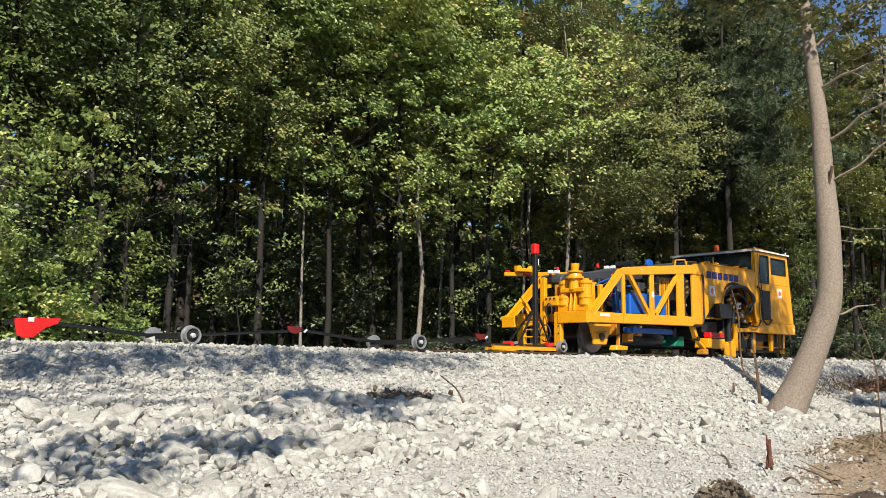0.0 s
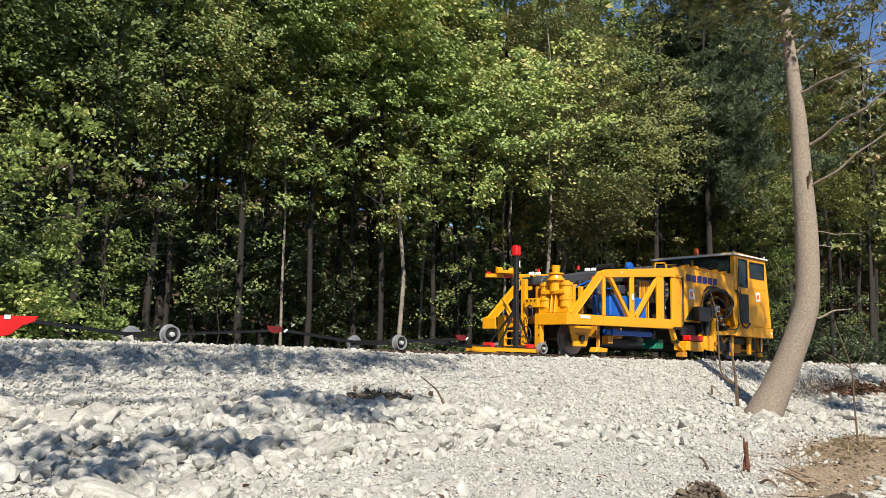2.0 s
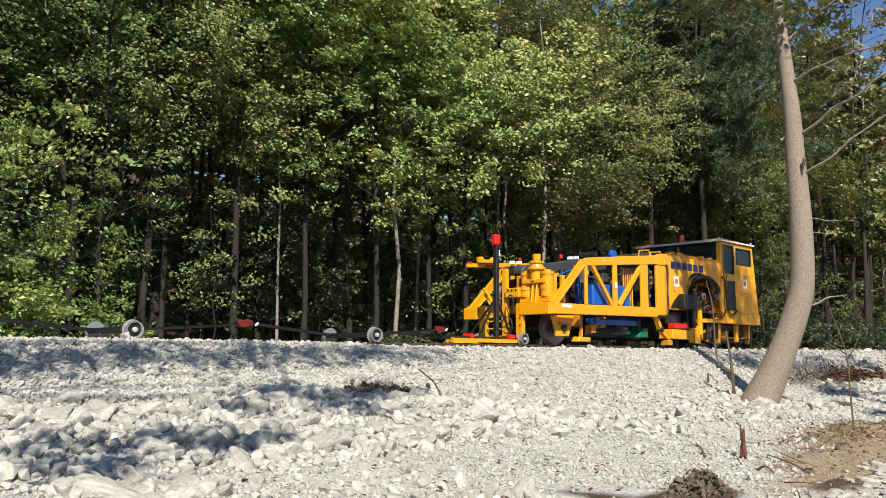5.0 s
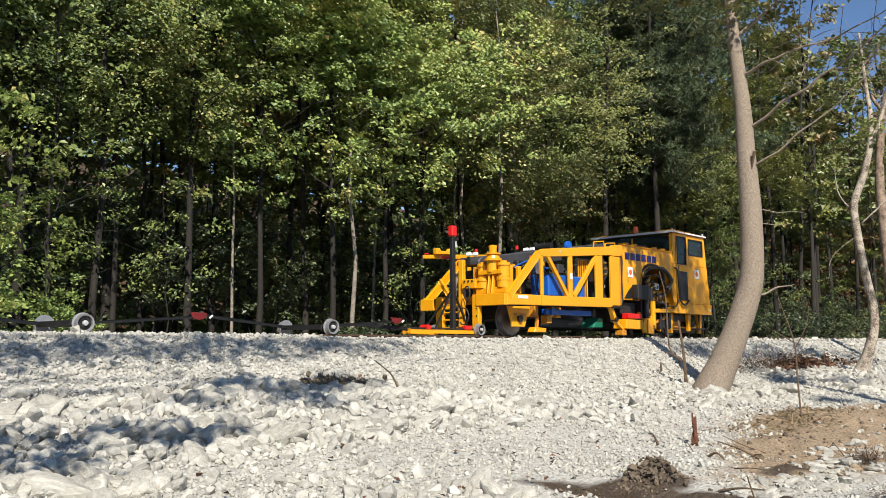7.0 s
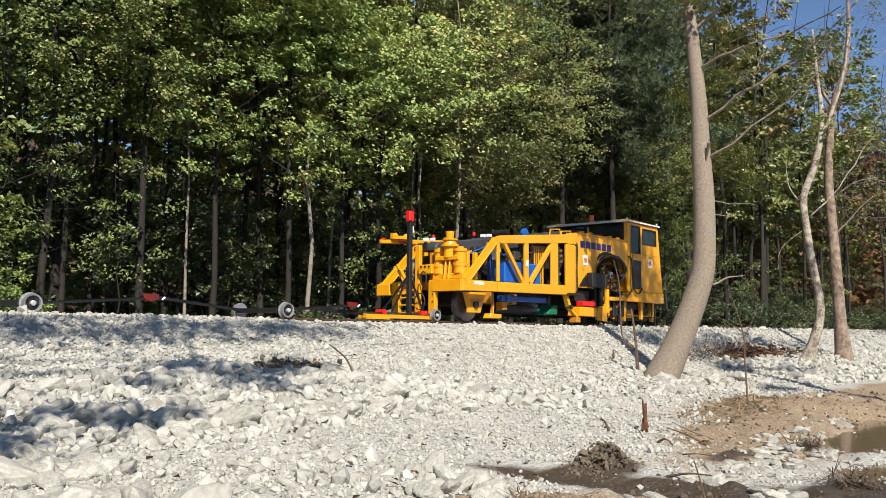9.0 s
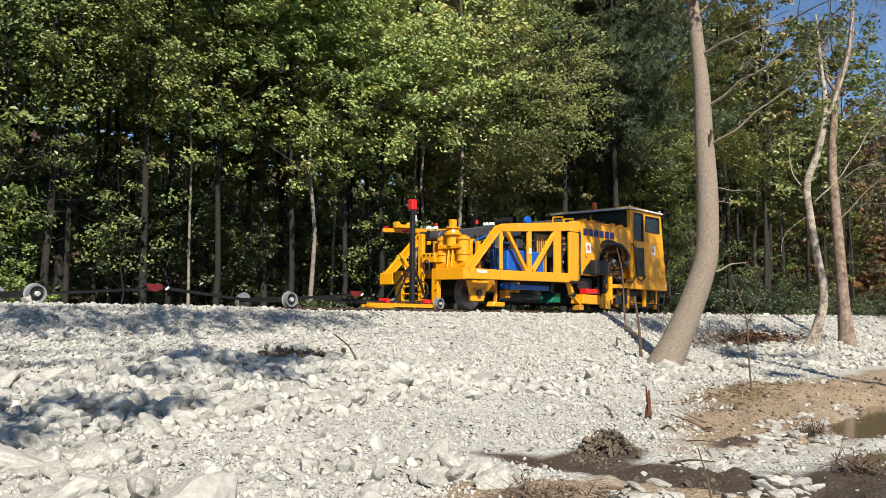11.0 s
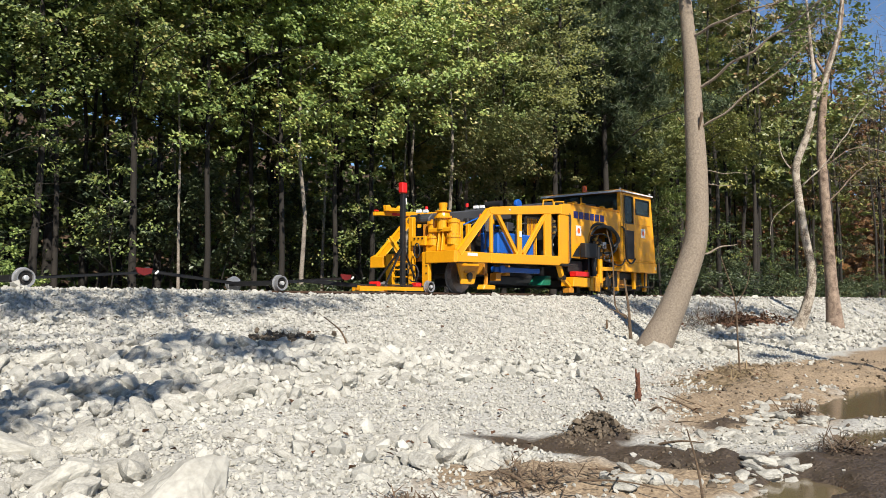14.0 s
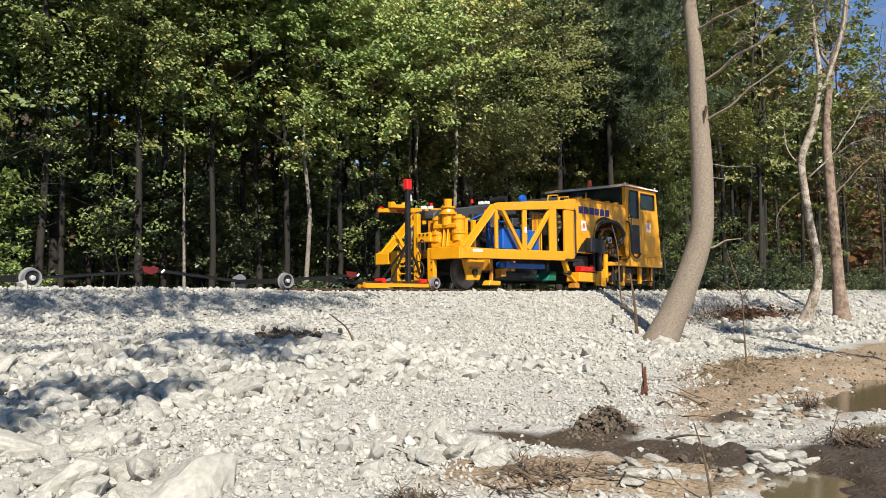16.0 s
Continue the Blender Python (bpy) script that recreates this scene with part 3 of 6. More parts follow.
def tamping_machine():
    m = thing("tamping_machine", "yellow rail tamping machine with truss frame and glazed cab", "track machine", "", pose(0, 0, RAIL))
    P = lambda name, bm, mat=YELLOW, label="", bevel=0.012, parent=None: part(name, bm, mat, parent or m, label, bevel)
    N0, N1 = -0.65, -0.57
    F0, F1 = 2.00, 2.15
    # near truss
    P("lower_chord", plate(bmesh.new(), [(4.57, 0.69), (5.86, 0.71), (5.86, 0.95), (4.57, 0.95)], N0, N1))
    P("lower_chord", plate(bmesh.new(), [(5.89, 0.71), (9.02, 0.75), (9.02, 1.00), (5.89, 0.95)], N0, N1))
    P("upper_chord", plate(bmesh.new(), [(5.72, 1.92), (5.80, 2.02), (5.96, 2.07), (9.05, 2.38), (9.05, 2.14), (6.02, 1.88)], N0, N1))
    P("raking_strut", bar(bmesh.new(), (4.66, -0.61, 0.90), (5.82, -0.61, 1.955), 0.075, 0.16))
    for x, w, top in ((5.93, 0.10, 1.90), (7.12, 0.17, 2.0), (8.42, 0.32, 2.12)):
        P("vertical", block(bmesh.new(), x - w / 2, x + w / 2, N0 + 0.01, N1 - 0.008, 0.955, top))
    P("diagonal", bar(bmesh.new(), (6.16, -0.61, 1.92), (6.98, -0.61, 0.98), 0.055, 0.105))
    P("diagonal", bar(bmesh.new(), (8.34, -0.61, 2.09), (7.28, -0.61, 0.99), 0.055, 0.105))
    P("label_plate", block(bmesh.new(), 4.95, 5.33, N0 - 0.006, N0 - 0.002, 0.85, 0.92), WHITE, "white label plate", 0)
    P("label_plate", block(bmesh.new(), 7.07, 7.17, N0 - 0.002, N0 + 0.006, 1.40, 1.55), WHITE, "white label plate", 0)
    P("lifting_eye", rod(bmesh.new(), (6.66, N0 - 0.01, 2.05), (6.66, N0 + 0.04, 2.05), 0.035), STEEL)
    # front end: a beam across from each side, with legs, ladder and centre post between
    P("front_beam", plate(bmesh.new(), [(4.46, 0.68), (4.566, 0.68), (4.566, 0.955), (4.46, 0.955)], N0, 0.22))
    P("front_leg", block(bmesh.new(), 4.48, 4.60, 0.14, 0.34, 0.10, 0.95))
    bm = bmesh.new()
    for z in (0.25, 0.45, 0.62, 0.78):
        rod(bm, (4.465, 0.2, z), (4.485, 0.2, z), 0.018, seg=8)
    tagged(P("leg_bolts", bm, GREASE, "", 0), kind="stuff")
    P("far_front_beam", plate(bmesh.new(), [(4.60, 0.62), (4.70, 0.62), (4.70, 0.92), (4.60, 0.90)], 1.70, 2.15))
    P("front_leg", block(bmesh.new(), 4.62, 4.74, 1.42, 1.64, 0.10, 0.95))
    P("sill_beam", block(bmesh.new(), 4.75, 4.87, -0.5, 1.99, 0.74, 0.93), YELLOW_WORN)
    P("front_post", block(bmesh.new(), 4.56, 4.68, 0.70, 0.84, 0.20, 1.80))
    P("front_post", block(bmesh.new(), 4.70, 4.80, 0.40, 0.50, 0.94, 1.62), YELLOW_WORN)
    for z in (0.2, 0.38, 0.56, 0.74):
        P("rung", rod(bmesh.new(), (4.66, 0.84, z), (4.66, 1.42, z), 0.02, seg=8))
    P("ladder_rail", block(bmesh.new(), 4.63, 4.69, 1.08, 1.14, 0.12, 0.95))
    P("rail_brace", bar(bmesh.new(), (4.62, 1.5, 1.35), (4.62, 1.15, 0.9), 0.06, 0.08))
    P("valve_box", block(bmesh.new(), 4.48, 4.68, 0.24, 0.66, 1.10, 1.32))
    bm = bmesh.new()
    for k in range(3):
        rod(bm, (4.46, 0.32 + k * 0.12, 1.27), (4.485, 0.32 + k * 0.12, 1.27), 0.022, seg=8)
    tagged(P("sockets", bm, BLACK, "", 0), kind="stuff")
    P("hose_loop", tube(bmesh.new(), [(4.40, 0.42 + 0.09 * math.cos(k * 0.5), 0.98 + 0.17 * math.sin(k * 0.5)) for k in range(14)], 0.018, 6), HOSE, "", 0)
    P("hose_loop", tube(bmesh.new(), [(4.42, 0.55 + 0.16 * math.cos(k * 0.5), 0.45 + 0.20 * math.sin(k * 0.5)) for k in range(12)], 0.016, 6), HOSE, "", 0)
    # far truss
    P("lower_chord", plate(bmesh.new(), [(4.705, 0.66), (9.02, 0.75), (9.02, 1.00), (4.705, 0.95)], F0 + 0.06, F1))
    P("upper_chord", plate(bmesh.new(), [(4.68, 1.93), (9.05, 2.22), (9.05, 2.36), (4.68, 2.03)], F0 + 0.06, F1))
    P("raking_strut", bar(bmesh.new(), (4.78, 2.08, 0.84), (6.05, 2.08, 1.96), 0.10, 0.17))
    P("raking_strut", bar(bmesh.new(), (5.40, 2.08, 1.28), (5.62, 2.08, 0.98), 0.08, 0.10))
    for x in (6.4, 7.6, 8.8):
        P("vertical", block(bmesh.new(), x - 0.06, x + 0.06, F0 + 0.07, F1 - 0.01, 0.98, 2.05))
    P("light_box", plate(bmesh.new(), [(4.98, 2.06), (5.62, 2.09), (5.58, 2.21), (5.50, 2.25), (5.42, 2.17), (5.16, 2.16), (5.10, 2.23), (4.96, 2.21)], 1.94, 2.06))
    P("label_plate", block(bmesh.new(), 5.30, 5.60, F0 + 0.052, F0 + 0.058, 1.98, 2.05), RED, "red and white plate", 0)
    P("marker_light", block(bmesh.new(), 4.70, 4.82, 2.05, 2.13, 2.04, 2.08), RED, "red marker light", 0.01)
    P("cross_member", block(bmesh.new(), 6.02, 6.14, 0.95, 2.05, 1.86, 1.96))
    # clamp jacks on the front beam, with the turret between them
    JACKS = ((4.70, -0.44, 0.115), (4.70, 0.16, 0.115))
    for x, y, r in JACKS:
        bm = bmesh.new()
        rod(bm, (x, y, 1.10), (x, y, 1.26), r * 1.35, seg=20)
        rod(bm, (x, y, 1.26), (x, y, 1.32), r * 1.5, seg=20)
        rod(bm, (x, y, 1.32), (x, y, 1.60), r * 1.18, seg=20)
        rod(bm, (x, y, 1.60), (x, y, 1.67), r * 1.36, seg=20)
        rod(bm, (x, y, 1.67), (x, y, 1.71), r * 0.7, seg=16)
        P("jack", bm, label="yellow hydraulic jack cylinder", bevel=0)
        bm = bmesh.new()
        for k in range(10):
            t = k * math.pi / 5
            rod(bm, (x + math.cos(t) * r * 1.3, y + math.sin(t) * r * 1.3, 1.32), (x + math.cos(t) * r * 1.3, y + math.sin(t) * r * 1.3, 1.35), 0.014, seg=6)
        tagged(P("jack_bolts", bm, YELLOW_WORN, "", 0), kind="stuff")
    bm = bmesh.new()
    rod(bm, (4.66, -0.16, 1.46), (4.66, -0.16, 1.72), 0.15, seg=20)
    rod(bm, (4.66, -0.16, 1.72), (4.66, -0.16, 1.77), 0.21, seg=20)
    rod(bm, (4.66, -0.16, 1.77), (4.66, -0.16, 1.87), 0.17, 0.14, seg=20)
    rod(bm, (4.66, -0.16, 1.87), (4.66, -0.16, 1.90), 0.185, seg=20)
    rod(bm, (4.66, -0.16, 1.90), (4.66, -0.16, 2.08), 0.085, 0.105, seg=16)
    P("jack_head", bm, label="yellow turret above the jacks", bevel=0)
    for y in (-0.22, -0.10):
        P("jack_yoke", plate(bmesh.new(), [(4.50, 0.96), (4.80, 0.96), (4.74, 1.46), (4.58, 1.46)], y - 0.02, y + 0.02))
    P("jack_bridge", block(bmesh.new(), 4.54, 4.80, -0.50, 0.20, 1.40, 1.50))
    P("jack_base", block(bmesh.new(), 4.58, 4.92, -0.60, 0.30, 0.96, 1.10))
    for k in range(3):
        P("hose", tube(bmesh.new(), smooth_line([(4.74, -0.4 + k * 0.25, 1.62), (4.80, -0.3 + k * 0.25, 1.76), (5.1, 0.0 + k * 0.1, 1.72), (5.5, 0.2, 1.55)], [0.018] * 4)[0], 0.018, 6), HOSE if k != 1 else BLUE, "", 0)
    # engine and covers
    P("engine_cover", plate(bmesh.new(), [(4.70, 1.66), (4.70, 1.78), (4.82, 1.88), (8.1, 2.32), (8.1, 1.98), (6.2, 1.74)], 0.30, 1.02), GREY_COVER, "dark grey sloping cover", 0.03)
    P("rear_cover", plate(bmesh.new(), [(8.104, 2.10), (8.104, 2.34), (9.9, 2.60), (12.38, 2.74), (12.38, 2.40)], 0.15, 1.95), GREY_COVER, "dark grey sloping cover", 0.03)
    P("cover_edge", bar(bmesh.new(), (4.74, 0.27, 1.58), (7.2, 0.27, 1.86), 0.06, 0.10))
    P("engine", block(bmesh.new(), 5.3, 9.2, 0.35, 1.5, 0.80, 1.62), GREASE, "dark oily engine", 0.05)
    P("engine_head", block(bmesh.new(), 6.0, 7.0, 0.15, 0.9, 1.70, 1.86), BLACK, "", 0.04)
    P("hydraulic_tank", block(bmesh.new(), 6.42, 8.0, -0.46, 0.10, 0.96, 1.50), BLUE, "blue hydraulic tank", 0.03)
    P("tank_cap", rod(bmesh.new(), (7.35, 0.0, 1.52), (7.35, 0.0, 1.62), 0.06), STEEL)
    P("tank_cap", rod(bmesh.new(), (7.9, 0.0, 1.52), (7.9, 0.0, 1.70), 0.04), BRASS)
    P("filter_can", rod(bmesh.new(), (6.10, -0.40, 1.50), (6.10, -0.40, 1.84), 0.085, seg=20), WHITE, "white filter can", 0)
    P("filter_head", rod(bmesh.new(), (6.10, -0.40, 1.84), (6.10, -0.40, 1.92), 0.09, seg=20), STEEL)
    P("red_pipe", tube(bmesh.new(), [(5.78, -0.4, 1.9), (5.72, -0.4, 1.7), (5.78, -0.4, 1.5), (5.70, -0.4, 1.35)], 0.018, 6), ORANGE, "", 0)
    rng = random.Random(5)
    for k in range(12):
        x = rng.uniform(5.9, 8.6)
        P("hose", tube(bmesh.new(), smooth_line([(x, -0.3, rng.uniform(1.0, 1.2)), (x + rng.uniform(-.15, .15), -0.38, 1.5), (x + rng.uniform(-.3, .3), -0.1, rng.uniform(1.6, 1.9)), (x + rng.uniform(-.4, .4), 0.2, 1.6)], [0.018] * 4)[0], 0.018, 6), rng.choice([HOSE, HOSE, GREASE, BLUE]), "", 0)
    for k in range(5):
        P("pipe", rod(bmesh.new(), (7.78 + k * 0.095, -0.42, 0.99), (7.78 + k * 0.095, -0.42, 1.95), 0.022, seg=8), YELLOW_WORN if k % 2 else YELLOW, "", 0)
    for x in (4.95, 5.25):
        P("post", block(bmesh.new(), x, x + 0.10, -0.45, -0.35, 0.98, 1.62))
    P("service_panel", block(bmesh.new(), 7.62, 7.9, 0.1, 0.2, 1.62, 1.86), GREY_COVER, "grey panel", 0.02)
    bm = bmesh.new()
    turned(bm, [(-0.05, 0.06), (-0.05, 0.12), (-0.03, 0.13), (0.03, 0.13), (0.05, 0.12), (0.05, 0.06)], (7.72, -0.15, 2.32), 20)
    P("pulley", bm, BLUE, "blue hose reel", 0)
    P("reel_cover", rod(bmesh.new(), (7.35, 0.1, 2.32), (7.35, 0.6, 2.32), 0.085), BLACK, "", 0)
    for x, y in ((8.45, -0.45), (9.0, -0.45)):
        P("handrail", tube(bmesh.new(), [(x, y, 2.30), (x + 0.03, y, 2.47), (x + 0.5, y, 2.52), (x + 0.53, y, 2.34)], 0.018, 6), YELLOW, "", 0)
    for x, z, mat in ((5.12, 2.02, RED), (6.73, 2.24, RED)):
        P("beacon", rod(bmesh.new(), (x, 0.75, z - 0.02), (x, 0.75, z + 0.08), 0.04), mat, "red beacon", 0)
    for x, z in ((4.64, 1.93), (4.88, 1.95), (6.88, 2.22), (7.14, 2.25)):
        P("work_lamp", block(bmesh.new(), x, x + 0.06, 0.52, 0.67, z - 0.035, z + 0.045), LAMP, "clear work lamp", 0.01)
        P("lamp_foot", block(bmesh.new(), x + 0.01, x + 0.05, 0.57, 0.63, z - 0.22, z - 0.052), BLACK, "", 0)
    # under the frame
    P("centre_sill", block(bmesh.new(), 5.7, 14.4, 0.25, 1.25, 0.42, 0.80), BLACK, "", 0.02)
    # Plain black block added to darken the open space under the machine.
    P("underside_fill", block(bmesh.new(), 6.0, 14.2, 0.45, 1.25, 0.17, 0.42), BLACK, "", 0.02)
    P("blue_beam", block(bmesh.new(), 6.45, 8.45, -0.35, -0.20, 0.52, 0.65), BLUE, "blue hydraulic beam", 0.015)
    P("beam_lug", block(bmesh.new(), 6.62, 6.78, -0.40, -0.352, 0.50, 0.68), BLUE, "", 0.01)
    # Tank body is black in place of the shade beneath the frame; only its end is green.
    P("green_tank", plate(bmesh.new(), [(6.9, 0.22), (9.05, 0.20), (9.07, 0.50), (8.8, 0.50), (8.62, 0.44), (6.9, 0.46)], 0.12, 0.9), BLACK, "green fuel tank, coloured black for the shade on it", 0.02)
    P("tank_end", plate(bmesh.new(), [(8.55, 0.22), (9.05, 0.22), (9.07, 0.48), (8.86, 0.48), (8.70, 0.36)], -0.30, 0.11), GREEN, "green tank end", 0.015)
    P("under_bracket", block(bmesh.new(), 6.55, 6.75, -0.3, -0.1, 0.30, 0.50), YELLOW_WORN)
    P("hanger", block(bmesh.new(), 6.05, 6.2, -0.3, 0.2, 0.45, 0.72), YELLOW_WORN)
    P("hanger", block(bmesh.new(), 7.1, 7.3, -0.2, 0.2, 0.45, 0.72), YELLOW_WORN)
    for x in (5.44, 13.1):
        for y, out in ((0.0, -1), (1.5, 1)):
            big_wheel(m, x, y, 0.40, out)
        P("axle", rod(bmesh.new(), (x, 0.05, 0.40), (x, 1.45, 0.40), 0.07), GREASE, "", 0)
    P("axle_guard", plate(bmesh.new(), [(5.02, 0.69), (5.88, 0.69), (5.72, 0.34), (5.66, 0.20), (5.18, 0.20), (5.16, 0.34)], -0.30, -0.24))
    P("axle_box", rod(bmesh.new(), (5.44, -0.36, 0.40), (5.44, -0.20, 0.40), 0.085), GREASE, "", 0)
    P("axle_bracket", block(bmesh.new(), 5.24, 5.64, -0.34, -0.302, 0.46, 0.52), YELLOW_WORN)
    P("rail_step", plate(bmesh.new(), [(5.86, 0.08), (6.34, 0.08), (6.36, 0.18), (5.94, 0.20)], -0.42, -0.20))
    P("step_arm", bar(bmesh.new(), (6.1, -0.31, 0.19), (6.12, -0.31, 0.46), 0.05, 0.05), YELLOW_WORN)
    # rear of the truss and side panel
    P("end_post", block(bmesh.new(), 8.98, 9.43, N0 + 0.01, N1, 0.80, 2.118))
    P("post_rib", block(bmesh.new(), 9.40, 9.428, N0 - 0.02, N0 + 0.006, 0.82, 2.10), YELLOW_WORN)
    # Black hose added to draw the dark slit between end post and side panel.
    P("hose", tube(bmesh.new(), smooth_line([(9.44, -0.60, 2.25), (9.52, -0.64, 2.05), (9.51, -0.62, 1.5), (9.53, -0.62, 0.95), (9.40, -0.60, 0.82)], [0.035] * 5)[0], 0.035, 7), HOSE, "", 0)
    P("back_plate", block(bmesh.new(), 8.60, 9.56, 0.20, 0.26, 0.80, 2.10), GREASE, "", 0)
    for k in range(9):
        x, zz = 8.64 + 0.1 * (k % 3), 1.05 + 0.11 * k
        P("valve", block(bmesh.new(), x, x + 0.07, -0.50, -0.36, zz, zz + 0.07), (BRASS, GREASE, STEEL)[k % 3], "", 0.008)
    P("upper_chord", plate(bmesh.new(), [(9.054, 2.12), (9.56, 2.14), (9.56, 2.46), (9.054, 2.41)], N0, N1))
    bm = bmesh.new()
    for k in range(5):
        tube(bm, smooth_line([(8.64 + 0.02 * k, -0.54, 2.08), (8.66 + 0.06 * k, -0.58, 1.7), (8.76 - 0.02 * k, -0.54, 1.3), (8.68 + 0.05 * k, -0.56, 0.96)], [0.02] * 4)[0], 0.02, 6)
    P("hoses", bm, HOSE, "black hydraulic hoses", 0)
    for z in (1.6, 1.75, 1.9):
        P("fitting", rod(bmesh.new(), (8.70, -0.60, z), (8.80, -0.60, z + 0.03), 0.03, seg=8), BRASS, "", 0)
    panel = P("side_panel", plate(bmesh.new(), [(9.58, 0.98), (10.42, 0.98), (10.47, 1.40), (10.62, 1.76), (10.95, 1.95), (11.45, 1.99), (11.92, 1.84), (12.26, 1.42), (12.38, 1.03), (12.395, 1.03), (12.395, 2.46), (9.58, 2.46)], N0 + 0.01, N0 + 0.06), YELLOW, "yellow side panel with an arched opening", 0)
    P("panel_cap", bar(bmesh.new(), (9.58, -0.60, 2.475), (12.3, -0.60, 2.475), 0.12, 0.03))
    P("panel_top", block(bmesh.new(), 9.58, 12.36, -0.55, 1.9, 2.30, 2.36), YELLOW_WORN)
    for x in (9.75, 10.2, 11.3, 11.8):
        P("top_bracket", block(bmesh.new(), x, x + 0.14, -0.66, -0.54, 2.492, 2.54))
    arch = [(10.45, 1.0), (10.47, 1.40), (10.62, 1.76), (10.95, 1.95), (11.45, 1.99), (11.92, 1.84), (12.26, 1.42), (12.36, 1.03)]
    P("arch_rim", tube(bmesh.new(), [(a[0], N0 + 0.005, a[1]) for a in smooth_line([(a, b, 0) for a, b in arch], [0] * 8)[0]], 0.03, 6), YELLOW_WORN, "", 0)
    for k in range(6):
        w = 0.235
        x0 = 9.70 + k * 0.292
        P("lettering_bar", block(bmesh.new(), x0, x0 + w, N0 + 0.002, N0 + 0.008, 2.08, 2.27), DEEP_BLUE, "navy blue lettering bar", 0)
    for x0, z0 in ((9.82, 1.60), (13.72, 1.76)):
        d = P("decal", block(bmesh.new(), x0, x0 + 0.27, N0 - (0.001 if x0 < 12 else 0.008), N0 + 0.008, z0, z0 + 0.28), WHITE, "white square decal", 0)
        bm = bmesh.new()
        turned(bm, [(0, 0.075), (-0.004, 0.075)], (x0 + 0.135, N0 - (0.002 if x0 < 12 else 0.009), z0 + 0.14), 18)
        part("mark", bm, ORANGE, d, "orange round mark")
    # work heads bay
    # Dark steel instead of worn yellow: the bay's inner shade is put into the colour.
    P("bay_wall", block(bmesh.new(), 9.6, 12.38, 0.30, 0.36, 0.75, 2.29), GREASE)
    P("bay_floor", block(bmesh.new(), 9.6, 10.4, -0.5, 0.25, 0.90, 0.97), BLACK, "", 0.01)
    P("black_box", block(bmesh.new(), 9.98, 10.62, -0.86, -0.665, 1.00, 1.40), BLACK, "matt black box", 0.02)
    P("red_box", block(bmesh.new(), 9.69, 10.40, -0.72, -0.50, 0.47, 0.61), RED, "red box", 0.015)
    P("yellow_box", plate(bmesh.new(), [(9.56, 0.20), (10.45, 0.18), (10.48, 0.44), (9.60, 0.45)], -0.70, -0.30))
    # Dark block stands in for the shaded recess above the red box.
    P("recess_block", block(bmesh.new(), 9.62, 10.4, -0.50, -0.40, 0.60, 0.99), GREASE)
    P("guide_arm", bar(bmesh.new(), (8.98, -0.58, 0.80), (9.18, -0.58, 0.42), 0.09, 0.11))
    P("guide_arm", bar(bmesh.new(), (9.16, -0.58, 0.44), (9.62, -0.58, 0.16), 0.09, 0.10))
    P("guide_shoe", block(bmesh.new(), 9.42, 9.66, -0.66, -0.44, 0.02, 0.16), YELLOW_WORN)
    P("guide_pin", rod(bmesh.new(), (9.17, -0.68, 0.43), (9.17, -0.48, 0.43), 0.06), GREASE, "", 0)
    P("walkway", block(bmesh.new(), 8.96, 9.54, -0.72, -0.2, 0.74, 0.79), BLACK, "", 0.01)
    for pts, r in (([(10.55, -0.5, 1.35), (10.65, -0.62, 1.85), (11.1, -0.68, 2.02), (11.7, -0.66, 1.85), (11.9, -0.6, 1.45)], 0.04), ([(11.2, -0.5, 1.9), (11.7, -0.7, 1.95), (12.05, -0.72, 1.6), (11.95, -0.66, 1.25), (11.6, -0.5, 1.2)], 0.035),
                   ([(11.55, -0.55, 1.0), (11.9, -0.74, 0.86), (12.3, -0.74, 0.88), (12.55, -0.70, 1.05)], 0.022), ([(11.0, -0.5, 1.7), (11.4, -0.66, 1.72), (11.8, -0.7, 1.45), (11.75, -0.6, 1.05)], 0.025)):
        line, radii = smooth_line(pts, [r] * len(pts))
        P("hose", tube(bmesh.new(), line, radii, 7), HOSE, "", 0)
    line, radii = smooth_line([(10.62, -0.62, 1.66), (10.90, -0.68, 1.88), (11.40, -0.71, 1.95), (11.85, -0.72, 1.84), (12.12, -0.72, 1.60), (11.92, -0.66, 1.38)], [0.035, 0.04, 0.045, 0.05, 0.055, 0.045])
    P("thick_hose", tube(bmesh.new(), line, radii, 10), HOSE, "thick black hose", 0)
    for k in range(16):
        x, zz = 10.78 + 0.17 * (k % 4) + 0.04 * (k // 4), 1.14 + 0.11 * (k // 4)
        P("valve", rod(bmesh.new(), (x, -0.60, zz), (x + 0.05, -0.48, zz + 0.02), 0.045, seg=8), (BRASS, GREASE, YELLOW_WORN, GREASE)[(k * 3 + k // 4) % 4], "", 0)
    P("notch_plate", plate(bmesh.new(), [(9.60, 1.02), (9.975, 1.02), (9.975, 1.34), (9.80, 1.22)], -0.665, -0.655), BLACK, "", 0)
    P("gear_block", block(bmesh.new(), 10.9, 11.75, -0.30, 0.28, 1.05, 1.75), GREASE, "", 0.03)
    rng = random.Random(15)
    for k in range(26):
        x, z, y = rng.uniform(10.55, 12.2), rng.uniform(0.95, 1.75), rng.uniform(-0.55, -0.30)
        ln, kind = rng.uniform(0.08, 0.3), rng.choice([0, 1, 2])
        bm = rod(bmesh.new(), (x, y, z), (x + (ln if kind == 1 else 0.02), y - 0.02, z + (ln if kind != 1 else 0.03)), rng.uniform(0.02, 0.05), seg=8) if kind else block(bmesh.new(), x, x + ln * 0.7, y - 0.08, y, z, z + ln * 0.6)
